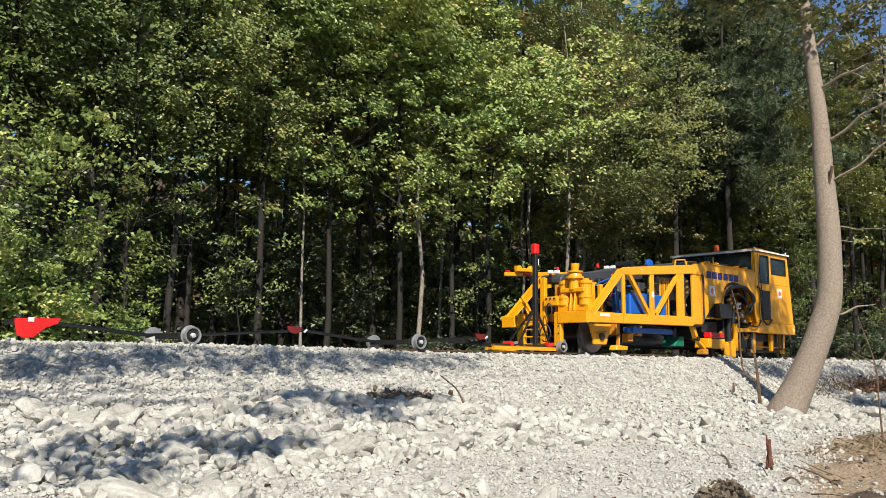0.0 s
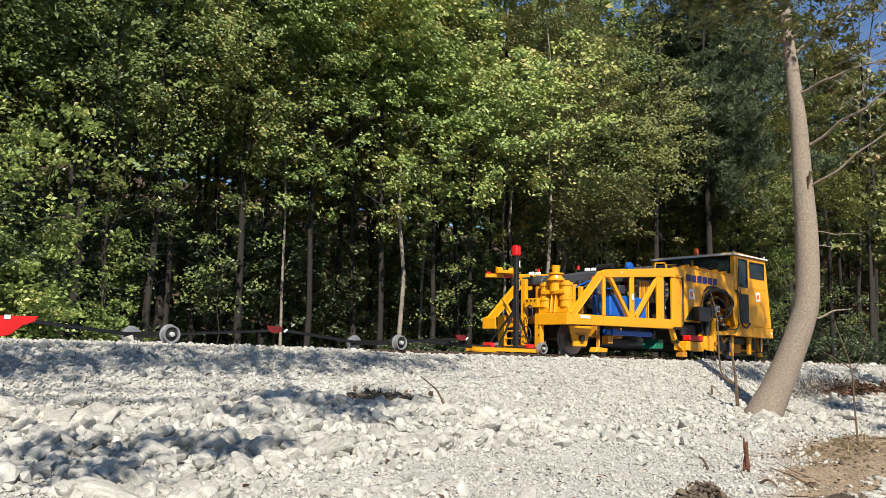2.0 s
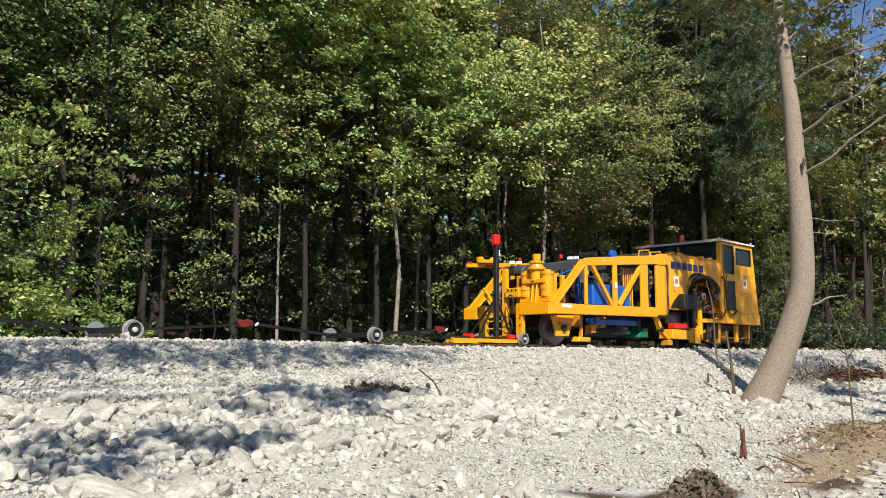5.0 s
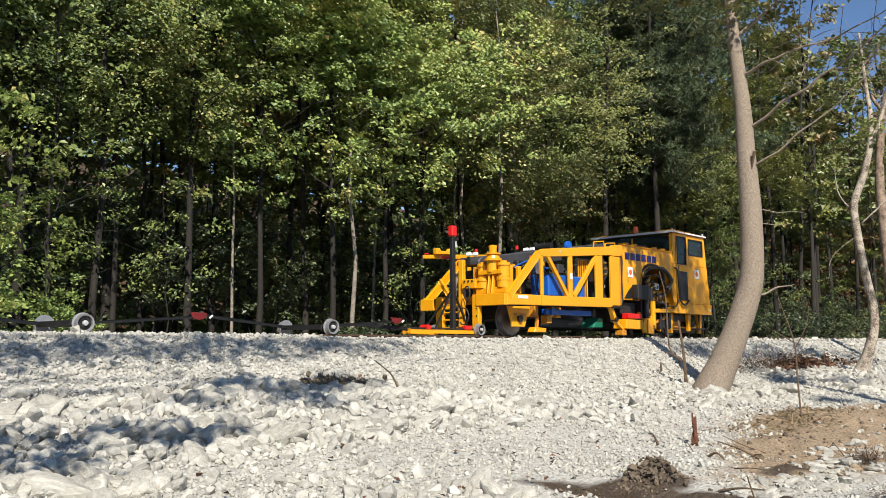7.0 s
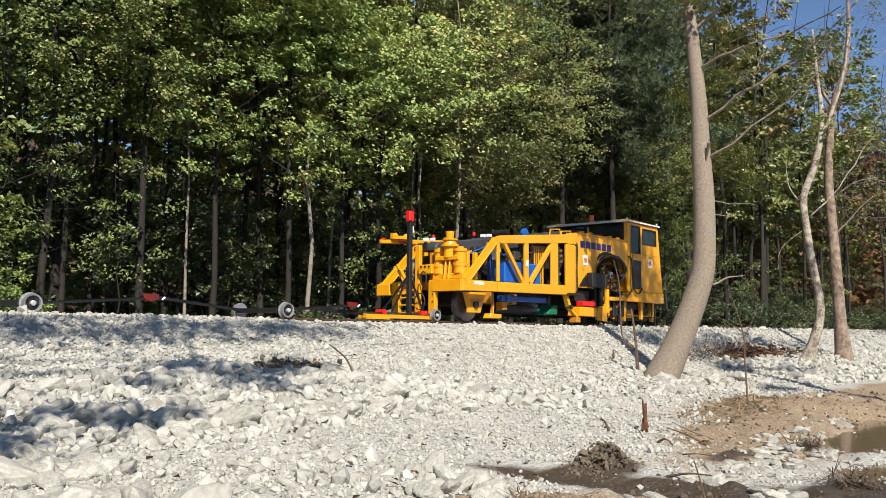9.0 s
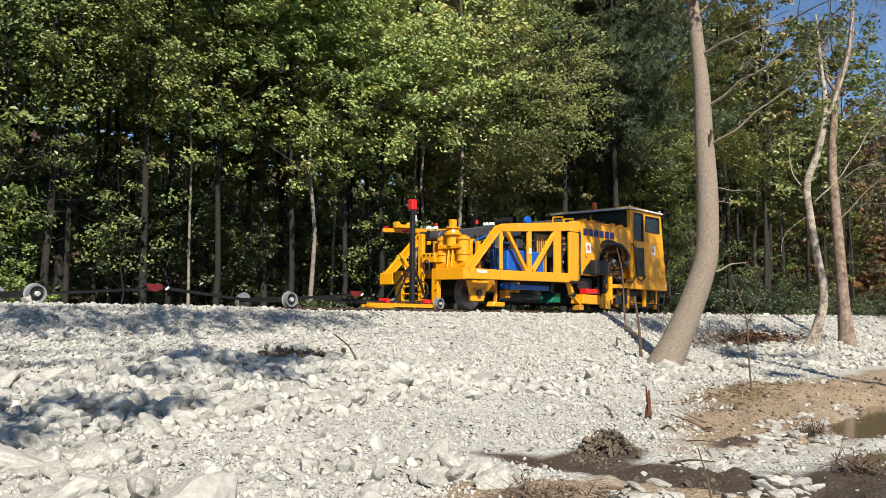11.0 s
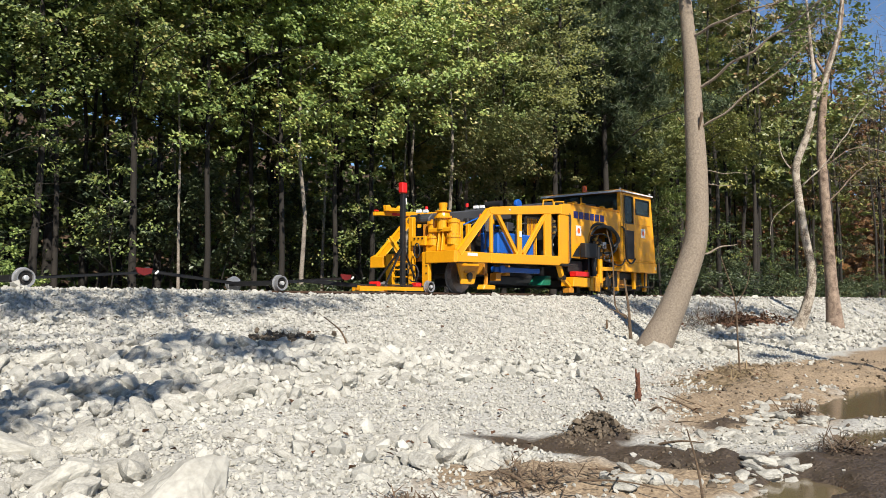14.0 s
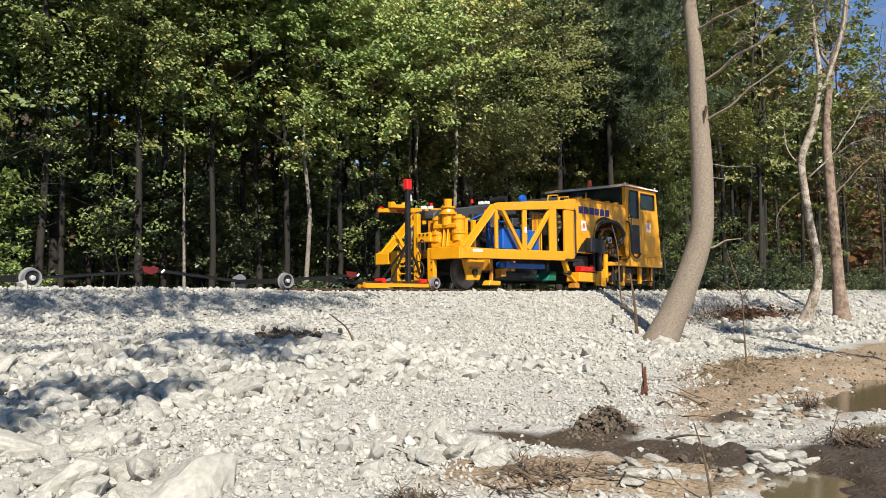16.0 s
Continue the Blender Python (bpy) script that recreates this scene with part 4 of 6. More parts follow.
        P(rng.choice(["valve", "fitting", "link"]), bm, rng.choice([YELLOW_WORN, GREASE, GREASE, STEEL, BRASS, YELLOW]), "", 0)
    P("gear_motor", rod(bmesh.new(), (11.45, -0.48, 1.45), (11.45, -0.28, 1.45), 0.17), GREASE, "", 0)
    P("gear_motor", rod(bmesh.new(), (11.95, -0.45, 1.2), (11.95, -0.1, 1.2), 0.13), YELLOW_WORN, "", 0)
    for k in range(7):
        P("fitting", rod(bmesh.new(), (10.75 + 0.07 * k, -0.50, 1.28 + 0.1 * (k % 3)), (10.75 + 0.07 * k, -0.38, 1.28 + 0.1 * (k % 3)), 0.035, seg=8), BRASS if k % 2 else GREASE, "", 0)
    P("bay_step", plate(bmesh.new(), [(11.2, 0.66), (12.4, 0.70), (12.4, 0.80), (11.2, 0.78)], -0.66, -0.35))
    rng = random.Random(23)
    for k in range(20):
        x, y = 11.4 + 0.055 * k, rng.uniform(-0.5, -0.2)
        z0, z1, w = rng.uniform(0.10, 0.35), rng.uniform(0.5, 0.9), rng.uniform(0.05, 0.14)
        P(rng.choice(["tine_arm", "lever", "hanger"]), block(bmesh.new(), x, x + w, y - 0.05, y + 0.05, z0, z1), rng.choice([GREASE, GREASE, BLACK, YELLOW_WORN, YELLOW]), "", 0.008)
    for x in (9.9, 10.25):
        P("clamp_roller", rod(bmesh.new(), (x, -0.45, 0.12), (x, -0.25, 0.12), 0.10), GREASE, "", 0)
    P("lift_arm", bar(bmesh.new(), (10.5, -0.55, 0.62), (11.3, -0.55, 0.30), 0.07, 0.09), YELLOW)
    P("lift_arm", bar(bmesh.new(), (11.3, -0.45, 0.35), (12.3, -0.45, 0.60), 0.06, 0.08), YELLOW_WORN)
    P("shield", block(bmesh.new(), 11.28, 12.38, -0.16, -0.12, 0.30, 0.98), GREASE, "", 0)
    # cab
    c0, c1 = 12.40, 14.48
    cab = P("cab", block(bmesh.new(), c0, 14.72, N0, 2.12, 0.98, 1.03), YELLOW, "yellow cab with tinted windows")
    def wall(name, *b):
        return part(name, block(bmesh.new(), *b), YELLOW, cab, "", 0.006)
    part("side_wall", plate(bmesh.new(), [(c0, 1.032), (14.70, 1.032), (14.55, 2.14), (c0, 2.14)], N0, N0 + 0.05), YELLOW, cab, "", 0.006)
    wall("side_wall", c0, 12.64, N0, N0 + 0.05, 2.142, 3.06)
    wall("side_wall", 13.22, 13.36, N0, N0 + 0.05, 2.142, 3.06)
    part("side_wall", plate(bmesh.new(), [(14.30, 2.142), (14.548, 2.142), (14.41, 3.06), (14.30, 3.06)], N0, N0 + 0.05), YELLOW, cab, "", 0.006)
    wall("side_wall", 12.642, 13.218, N0, N0 + 0.05, 2.99, 3.06)
    wall("side_wall", 13.362, 14.298, N0, N0 + 0.05, 2.95, 3.06)
    wall("side_wall", 13.362, 14.298, N0, N0 + 0.05, 2.142, 2.45)
    part("side_wall", plate(bmesh.new(), [(c0, 1.032), (14.70, 1.032), (14.41, 3.06), (c0, 3.06)], 2.07, 2.12), YELLOW, cab, "", 0.006)
    part("rear_wall", bar(bmesh.new(), (14.67, 0.71, 1.032), (14.38, 0.71, 3.06), 2.715, 0.05, (1, 0, 0)), YELLOW, cab, "", 0.006)
    wall("front_wall", c0, c0 + 0.05, N0 + 0.052, 2.068, 1.032, 2.44)
    wall("front_wall", c0, c0 + 0.05, N0 + 0.052, N0 + 0.12, 2.442, 3.06)
    wall("front_wall", c0, c0 + 0.05, 1.96, 2.068, 2.442, 3.06)
    wall("front_wall", c0, c0 + 0.05, 0.68, 0.74, 2.442, 3.0)
    part("glass", block(bmesh.new(), c0 + 0.02, c0 + 0.03, N0 + 0.12, 1.96, 2.442, 3.03), GLASS, cab, "dark tinted front window")
    part("glass", block(bmesh.new(), 12.642, 13.218, N0 + 0.02, N0 + 0.03, 2.142, 2.99), GLASS, cab, "tinted door window")
    part("glass", block(bmesh.new(), 13.362, 14.298, N0 + 0.02, N0 + 0.03, 2.45, 2.95), GLASS, cab, "tinted side window")
    def rim(x0, x1, z0, z1, y):
        bm = bmesh.new()
        for a in ((x0 - 0.03, x0, z0 - 0.03, z1 + 0.03), (x1, x1 + 0.03, z0 - 0.03, z1 + 0.03), (x0, x1, z1, z1 + 0.03), (x0, x1, z0 - 0.03, z0)):
            block(bm, a[0], a[1], y - 0.012, y - 0.002, a[2], a[3])
        part("window_rim", bm, BLACK, cab, "black rubber rim")
    rim(12.67, 13.19, 2.17, 2.96, N0)
    rim(13.39, 14.27, 2.48, 2.92, N0)
    part("hatch", block(bmesh.new(), 12.74, 13.22, N0 - 0.03, N0 - 0.002, 1.07, 1.94), BLACK, cab, "black hatch", 0.05)
    part("door_seam", block(bmesh.new(), 12.56, 12.58, N0 - 0.008, N0 - 0.002, 1.04, 3.0), BLACK, cab)
    part("door_hose", tube(bmesh.new(), smooth_line([(12.42, N0 - 0.03, 2.02), (12.56, N0 - 0.05, 1.92), (12.62, N0 - 0.05, 1.40), (12.66, N0 - 0.06, 1.06), (12.92, N0 - 0.07, 0.93), (13.20, N0 - 0.06, 1.08)], [0.026] * 6)[0], 0.026, 6), HOSE, cab)
    part("grab_rail", rod(bmesh.new(), (12.62, N0 - 0.06, 1.2), (12.62, N0 - 0.06, 2.1), 0.015, seg=8), BLACK, cab)
    part("roof", plate(bmesh.new(), [(12.36, 3.07), (14.46, 3.07), (14.46, 3.11), (12.40, 3.16), (12.36, 3.13)], N0 - 0.05, 2.14), YELLOW_WORN, cab, "cab roof with a pale weathered edge", 0.01)
    part("roof_edge", block(bmesh.new(), 12.33, 12.355, N0 - 0.05, 2.14, 3.07, 3.13), WHITE, cab, "pale roof edge")
    part("roof_edge", block(bmesh.new(), 12.37, 14.46, N0 - 0.062, N0 - 0.052, 3.075, 3.115), WHITE, cab, "pale roof edge")
    part("seat", block(bmesh.new(), 13.2, 13.7, 0.3, 0.9, 1.04, 2.6), BLACK, cab, "black seat", 0.06)
    part("console", block(bmesh.new(), 12.7, 13.0, -0.2, 1.5, 1.04, 2.3), GREY_COVER, cab, "", 0.04)
    part("blue_lamp", rod(bmesh.new(), (12.75, 0.2, 2.3), (12.75, 0.2, 2.5), 0.07), BLUE, cab)
    P("beacon", rod(bmesh.new(), (12.45, 0.60, 3.15), (12.45, 0.60, 3.36), 0.085, 0.07), ORANGE, "orange beacon on the roof", 0)
    for x, y in ((12.45, -0.62), (14.40, -0.62)):
        P("horn", rod(bmesh.new(), (x, y, 3.12), (x, y, 3.20), 0.03), STEEL, "", 0)
    P("bumper_beam", block(bmesh.new(), 12.42, 14.80, N0 - 0.004, -0.45, 0.68, 0.976))
    P("end_beam", block(bmesh.new(), 14.62, 14.80, -0.446, 2.12, 0.68, 0.976))
    P("reflector", rod(bmesh.new(), (14.68, N0 - 0.014, 0.82), (14.68, N0 - 0.003, 0.82), 0.045), WHITE, "", 0)
    P("under_gear", block(bmesh.new(), 12.5, 14.2, -0.35, 1.9, 0.45, 0.676), GREASE, "", 0.03)
    P("axle_guard", plate(bmesh.new(), [(12.7, 0.68), (13.5, 0.68), (13.36, 0.2), (12.84, 0.2)], -0.30, -0.24), YELLOW_WORN)
    P("bogie", block(bmesh.new(), 12.55, 14.5, -0.22, 1.7, 0.13, 0.448), GREASE, "dark greasy bogie under the cab", 0.03)
    for x0, x1, z0 in ((12.50, 12.62, 0.10), (13.62, 13.72, 0.16), (14.30, 14.44, 0.10)):
        P("hanger", plate(bmesh.new(), [(x0, z0), (x1, z0), (x1 + 0.05, 0.676), (x0 - 0.05, 0.676)], -0.46, -0.36))
    P("brake_rod", rod(bmesh.new(), (12.6, -0.33, 0.30), (14.35, -0.33, 0.26), 0.025, seg=8), YELLOW_WORN, "", 0)
    P("coil_spring", rod(bmesh.new(), (13.75, -0.3, 0.3), (13.75, -0.3, 0.676), 0.07), GREASE, "", 0)
    P("steps", block(bmesh.new(), 13.95, 14.4, -0.62, -0.40, 0.22, 0.26), BLACK)
    P("step_hanger", block(bmesh.new(), 14.15, 14.2, -0.55, -0.50, 0.262, 0.676), BLACK)
    # the lifting work head slides up and down in the bay
    head = part("work_head", block(bmesh.new(), 10.54, 10.96, -0.62, -0.36, 0.50, 1.24), BLACK, m, "black tamping head with yellow foot and steel tines", 0.02)
    part("column", rod(bmesh.new(), (10.70, -0.68, 0.50), (10.70, -0.68, 1.16), 0.08), BLACK, head)
    part("column", rod(bmesh.new(), (11.24, -0.58, 0.32), (11.24, -0.58, 1.0), 0.075), YELLOW, head)
    part("foot_plate", plate(bmesh.new(), [(10.50, 0.10), (11.06, 0.06), (11.06, 0.34), (10.98, 0.48), (10.62, 0.48), (10.50, 0.36)], -0.69, -0.625), YELLOW, head, "yellow foot plate", 0.01)
    part("foot_rib", block(bmesh.new(), 10.70, 10.76, -0.72, -0.692, 0.08, 0.46), YELLOW_WORN, head)
    part("cylinder_head", rod(bmesh.new(), (11.0, -0.66, 1.0), (11.0, -0.66, 1.35), 0.06), BLACK, head)
    for x in (10.70, 10.86, 11.16, 11.32):
        part("tine_holder", block(bmesh.new(), x - 0.055, x + 0.055, -0.60, -0.46, 0.24, 0.56), YELLOW, head, "", 0.012)
        part("tine", rod(bmesh.new(), (x, -0.53, -0.06), (x, -0.53, 0.25), 0.024, 0.04), GREASE, head)
    TRAIN.append(m)
    return m, head


machine, work_head = tamping_machine()


# ---- trees ----
def trunk_bm(rng, height, radius, wobble=0.35, limbs=9, low=0.35, spread=2.6, lean=0.0, seg=8):
    """A tapered trunk with limbs; also gives the points along which leaves grow."""
    bm = bmesh.new()
    k = 7
    bend = rng.uniform(0, 2 * math.pi)
    pts = []
    for i in range(k + 1):
        f = i / k
        pts.append((math.cos(bend) * lean * f * height * 0.1 + rng.uniform(-1, 1) * wobble * f, math.sin(bend) * lean * f * height * 0.1 + rng.uniform(-1, 1) * wobble * f, f * height - 0.3 * (1 - f)))
    radius *= 0.64
    rad = [radius * (1.25 if i == 0 else 1 - 0.86 * i / k) for i in range(k + 1)]
    line, rr = smooth_line(pts, rad, 2)
    tube(bm, line, rr, seg)
    tips = []
    for j in range(limbs):
        f = low + (0.97 - low) * (j + rng.random() * 0.7) / limbs
        at = Vector(line[min(len(line) - 1, int(f * (len(line) - 1)))])
        a = rng.uniform(0, 2 * math.pi) if j else 4.2
        reach = spread * (1.1 - 0.6 * f * f) * rng.uniform(0.65, 1.15)
        rise = reach * rng.uniform(0.15, 0.75)
        mid = at + Vector((math.cos(a) * reach * 0.5, math.sin(a) * reach * 0.5, rise * 0.65))
        end = at + Vector((math.cos(a + 0.3) * reach, math.sin(a + 0.3) * reach, rise))
        r0 = max(0.012, radius * (1 - 0.86 * f) * 0.42)
        tube(bm, [at, mid, end], [r0, r0 * 0.65, r0 * 0.2], 5)
        tips += [(mid, 0.7), (end, 1.0), ((mid + end) / 2, 0.9), (at.lerp(mid, 0.5), 0.5)]
    tips.append((Vector(line[-1]), 1.0))
    return bm, tips


def crown_points(nrng, tips, leaves, puff=0.62, thick=0.30):
    """Leaf places in flattish sprays round the limbs, so that gaps stay between them."""
    per = 60
    clumps = max(1, leaves // per)
    weight = nrng.exponential(1, len(tips)) ** 1.6
    pick = nrng.choice(len(tips), clumps, p=weight / weight.sum())
    base = np.array([tuple(t[0]) for t in tips])[pick] + nrng.normal(0, 1, (clumps, 3)) * (puff * 1.15, puff * 1.15, puff * 0.9)
    size = nrng.uniform(0.5, 1.25, clumps)
    off = nrng.normal(0, 1, (clumps, per, 3)) * (size[:, None, None] * np.array((puff * 0.32, puff * 0.32, thick * 0.34)))
    off[..., 2] -= 0.22 * (off[..., 0] ** 2 + off[..., 1] ** 2)
    return (base[:, None, :] + off).reshape(-1, 3)


def broadleaf(seed, height, radius, leaves, material, label, bark=None, low=0.35, spread=2.6, leaf=0.16, limbs=10, lean=0.3, group="woodland trees", bare=0):
    rng, nrng = random.Random(seed), np.random.RandomState(seed)
    t = thing("tree", label, "tree", group)
    bm, tips = trunk_bm(rng, height, radius, 0.28, limbs, low, spread, lean)
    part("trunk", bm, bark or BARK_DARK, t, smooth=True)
    if bare:
        twigs(t, tips, bare, seed, BARK_GREY)
    pts = crown_points(nrng, tips, leaves)
    c = new("crown", leaf_mesh("crown", pts, nrng.uniform(0.6, 1.25, len(pts)) * leaf, material, nrng, 0.75, facing=0.6))
    c.parent = t
    return t


def twigs(parent, tips, count, seed, material, reach=0.9):
    """Fine bare twigs that spray from the limbs."""
    nr = np.random.RandomState(seed)
    p = np.array([tuple(t[0]) for t in tips])[nr.randint(0, len(tips), count)] + nr.normal(0, 0.25, (count, 3))
    d = nr.normal(0, 1, (count, 3)) + (0, 0, 0.7)
    d = d / np.linalg.norm(d, axis=1, keepdims=True) * nr.uniform(0.4, 1.3, (count, 1)) * reach
    s = np.cross(d, nr.normal(0, 1, (count, 3)))
    s = s / np.linalg.norm(s, axis=1, keepdims=True) * 0.007
    v = np.stack([p - s, p + s, p + d + s * 0.3, p + d - s * 0.3], 1).reshape(-1, 3)
    t = new("twig_spray", raw_mesh("twig_spray", v, np.arange(count * 4).reshape(count, 4), material))
    t.parent = parent
    tagged(t, kind="stuff")


def pine(seed, height, radius, tufts, label):
    rng, nrng = random.Random(seed), np.random.RandomState(seed)
    t = thing("pine_tree", label, "pine tree", "woodland trees")
    bm, tips = trunk_bm(rng, height, radius, 0.15, 26, 0.42, 4.6, 0.1)
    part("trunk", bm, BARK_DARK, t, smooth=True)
    lumps = np.array([tuple(p[0]) for p in tips])[nrng.randint(0, len(tips), tufts // 9)] + nrng.normal(0, 1, (tufts // 9, 3)) * (0.8, 0.8, 0.35)
    base = lumps[nrng.randint(0, len(lumps), tufts)] + nrng.normal(0, 1, (tufts, 3)) * (0.22, 0.22, 0.16)
    per = 20
    d = nrng.normal(0, 1, (tufts, per, 3)) + (0, 0, 0.5)
    d /= np.linalg.norm(d, axis=-1, keepdims=True)
    side = np.cross(d, nrng.normal(0, 1, (tufts, per, 3)))
    side /= np.linalg.norm(side, axis=-1, keepdims=True)
    ln = nrng.uniform(0.22, 0.42, (tufts, per, 1))
    b = base[:, None, :]
    v = np.stack([b + side * 0.022, b - side * 0.022, b + d * ln], 2).reshape(-1, 3)
    c = new("crown", raw_mesh("crown", v, np.arange(len(v)).reshape(-1, 3), NEEDLE))
    c.parent = t
    return t


def shrub(seed, height, width, leaves, material, label, leaf=0.098):
    rng, nrng = random.Random(seed), np.random.RandomState(seed)
    t = thing("shrub", label, "shrub", "undergrowth")
    bm = bmesh.new()
    tips = []
    for k in range(9):
        a, r = rng.uniform(0, 6.283), rng.uniform(0.2, 0.5) * width
        end = Vector((math.cos(a) * r, math.sin(a) * r, height * rng.uniform(0.5, 0.95)))
        if k < 4:
            tube(bm, [(0, 0, -0.1), end * 0.5 + Vector((0, 0, 0.1)), end], [0.016, 0.011, 0.004], 5)
        tips += [(end, 1), (end * 0.6, 1), (end * 0.8, 1)]
    part("branchwork", bm, BARK_DARK, t)
    pts = crown_points(nrng, tips, leaves, 0.34, 0.22)
    pts[:, 2] = np.maximum(pts[:, 2], 0.03)
    c = new("foliage", leaf_mesh("foliage", pts, nrng.uniform(0.6, 1.25, len(pts)) * leaf, material, nrng, 0.95))
    c.parent = t
    return t


def plant(protos, places, used):
    """Sets out copies; each prototype itself takes the first place that it is picked for."""
    for which, x, y, scale, turn in places:
        m = Matrix.LocRotScale((x, y, float(ground_z(x, y)) - 0.02), Euler((0, 0, turn)), None)
        p = protos[which % len(protos)]
        ob = p if p not in used else copy_thing(p, m)
        used.add(p)
        ob.matrix_basis = m @ Matrix.Scale(scale, 4)


def shade_tree(seed, foot, top, label, sprays):
    """A tree added out of view beside the viewer for its shade: long limbs, each ending in an open spray of leaves."""
    nr = np.random.RandomState(seed)
    t = thing("tree", label, "tree", "bank trees")
    bm = bmesh.new()
    (x, y), (x1, y1) = foot, top
    line, rr = smooth_line([(x, y, float(ground_z(x, y)) - 0.1), (x * 0.8 + x1 * 0.2, y * 0.9 + y1 * 0.1, 3.0), (x * 0.5 + x1 * 0.5, y * 0.6 + y1 * 0.4, 6.5), (x * 0.3 + x1 * 0.7, y * 0.2 + y1 * 0.8, 10.0), (x1, y1, 13.5)], [0.24, 0.19, 0.16, 0.11, 0.04], 4)
    tube(bm, line, rr, 10)
    leaves = []
    for x, y, a, b, n, h in sprays:
        z = float(ground_z(x, y))
        at = Vector((x, y, z)) - TRAVEL * ((h - z) / math.sin(SUN_EL))
        root = Vector(line[min(len(line) - 2, int(len(line) * (h - 1.5) / 13.5))])
        tube(bm, [root, root.lerp(at, 0.5) + Vector((0, 0, 0.35)), at], [0.05, 0.03, 0.010], 5)
        tufts = max(3, n // 10)
        base = nr.normal(0, 0.62, (tufts, 3)) * (a, b, 0.25)
        leaves.append((base[:, None, :] + nr.normal(0, 1, (tufts, 10, 3)) * (0.12, 0.10, 0.08)).reshape(-1, 3) + np.array(at))
    part("trunk", bm, BARK_DARK, t, smooth=True)
    pts = np.concatenate(leaves)
    c = new("crown", leaf_mesh("crown", pts, nr.uniform(0.08, 0.16, len(pts)), LEAF, nr, 0.9))
    c.parent = t


def woodland():
    rng = random.Random(11)
    green = "green-leaved woodland tree beside the railway in early autumn"
    turning = "woodland tree with yellow-green turning leaves beside the railway"
    front = [broadleaf(21, 15.5, 0.17, 20000, LEAF, green, low=0.36, spread=2.8, leaf=0.106, limbs=15),
             broadleaf(22, 14.5, 0.14, 20000, LEAF_BRIGHT, "bright green maple at the edge of the wood", low=0.38, spread=2.8, leaf=0.127, limbs=15),
             broadleaf(23, 17.0, 0.20, 20000, LEAF_DULL, green, low=0.42, spread=2.9, leaf=0.103, limbs=15),
             broadleaf(24, 14.5, 0.13, 16500, LEAF_TAN, turning, BARK_GREY, low=0.38, spread=2.6, leaf=0.12, limbs=15)]
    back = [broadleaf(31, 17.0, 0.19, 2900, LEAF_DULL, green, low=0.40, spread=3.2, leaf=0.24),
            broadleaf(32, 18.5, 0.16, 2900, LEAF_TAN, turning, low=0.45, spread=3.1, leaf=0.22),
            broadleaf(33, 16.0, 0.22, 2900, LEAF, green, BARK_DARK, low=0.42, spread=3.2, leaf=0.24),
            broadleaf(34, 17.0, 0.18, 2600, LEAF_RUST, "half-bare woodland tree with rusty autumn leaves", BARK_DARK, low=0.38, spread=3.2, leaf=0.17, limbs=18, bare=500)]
    used = set()
    places, x = [], -12.0
    while x < 30:
        x += (2.2 if x < 14 else 2.8) * rng.uniform(0.8, 1.2)
        kind = rng.choice([0, 1, 2, 0]) if x < -1.5 else rng.choice([0, 2, 0, 1]) if x < 2.5 else rng.choice([1, 1, 1, 0]) if x < 9.5 else rng.choice([3, 0, 3]) if x < 14 else rng.choice([2, 0, 2])
        if 20.5 < x < 27:
            continue
        places.append((kind, x, rng.uniform(5.6, 8.2), rng.uniform(0.95, 1.16), rng.uniform(-0.8, 0.8)))
    places += [(0, 29.6, 6.2, 0.66, 0.5)]
    plant(front, places, used)
    places = []
    while x < 95:
        x += 3.6 * rng.uniform(0.75, 1.25)
        places.append((rng.choice([1, 1, 3, 3, 0]), x, rng.uniform(4.8, 8.0), rng.uniform(1.3, 1.55) - 0.15 * (x > 60), rng.uniform(-0.9, 0.9)))
    for y0, step, top in ((9.5, 3.4, 75), (13.0, 3.8, 75), (18.0, 4.8, 80), (25.0, 7.0, 90)):
        x = -14.0 - y0 * 0.2
        while x < top:
            x += step * rng.uniform(0.7, 1.3) * (1 if x < 20 else 1.5)
            places.append((rng.randint(0, 2), x, y0 + rng.uniform(-1.6, 1.6), rng.uniform(0.9, 1.2) + 0.3 * (30 < x < 62), rng.uniform(0, 6.28)))
    plant(back, places, used)
    pines = [pine(41, 20.0, 0.28, 3400, "tall dark green pine with hanging needle tufts")]
    plant(pines, [(0, 23.8, 6.0, 1.0, 0.4), (0, 26.6, 7.8, 0.98, 2.4)], used)
    slim = []
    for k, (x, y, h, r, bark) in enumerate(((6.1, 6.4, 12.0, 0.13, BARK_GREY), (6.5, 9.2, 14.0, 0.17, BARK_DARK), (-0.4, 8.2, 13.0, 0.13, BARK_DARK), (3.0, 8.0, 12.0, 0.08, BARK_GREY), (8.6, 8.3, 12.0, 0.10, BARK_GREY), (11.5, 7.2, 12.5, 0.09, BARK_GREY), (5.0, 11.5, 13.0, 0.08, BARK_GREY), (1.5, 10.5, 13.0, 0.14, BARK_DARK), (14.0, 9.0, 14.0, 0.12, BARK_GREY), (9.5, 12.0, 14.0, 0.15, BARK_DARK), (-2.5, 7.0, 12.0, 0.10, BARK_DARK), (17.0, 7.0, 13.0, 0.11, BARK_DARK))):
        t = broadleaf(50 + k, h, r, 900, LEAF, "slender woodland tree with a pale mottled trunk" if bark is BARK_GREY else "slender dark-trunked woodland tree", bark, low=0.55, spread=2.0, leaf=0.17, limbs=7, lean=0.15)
        t.matrix_basis = pose(x, y, float(ground_z(x, y)) - 0.02)
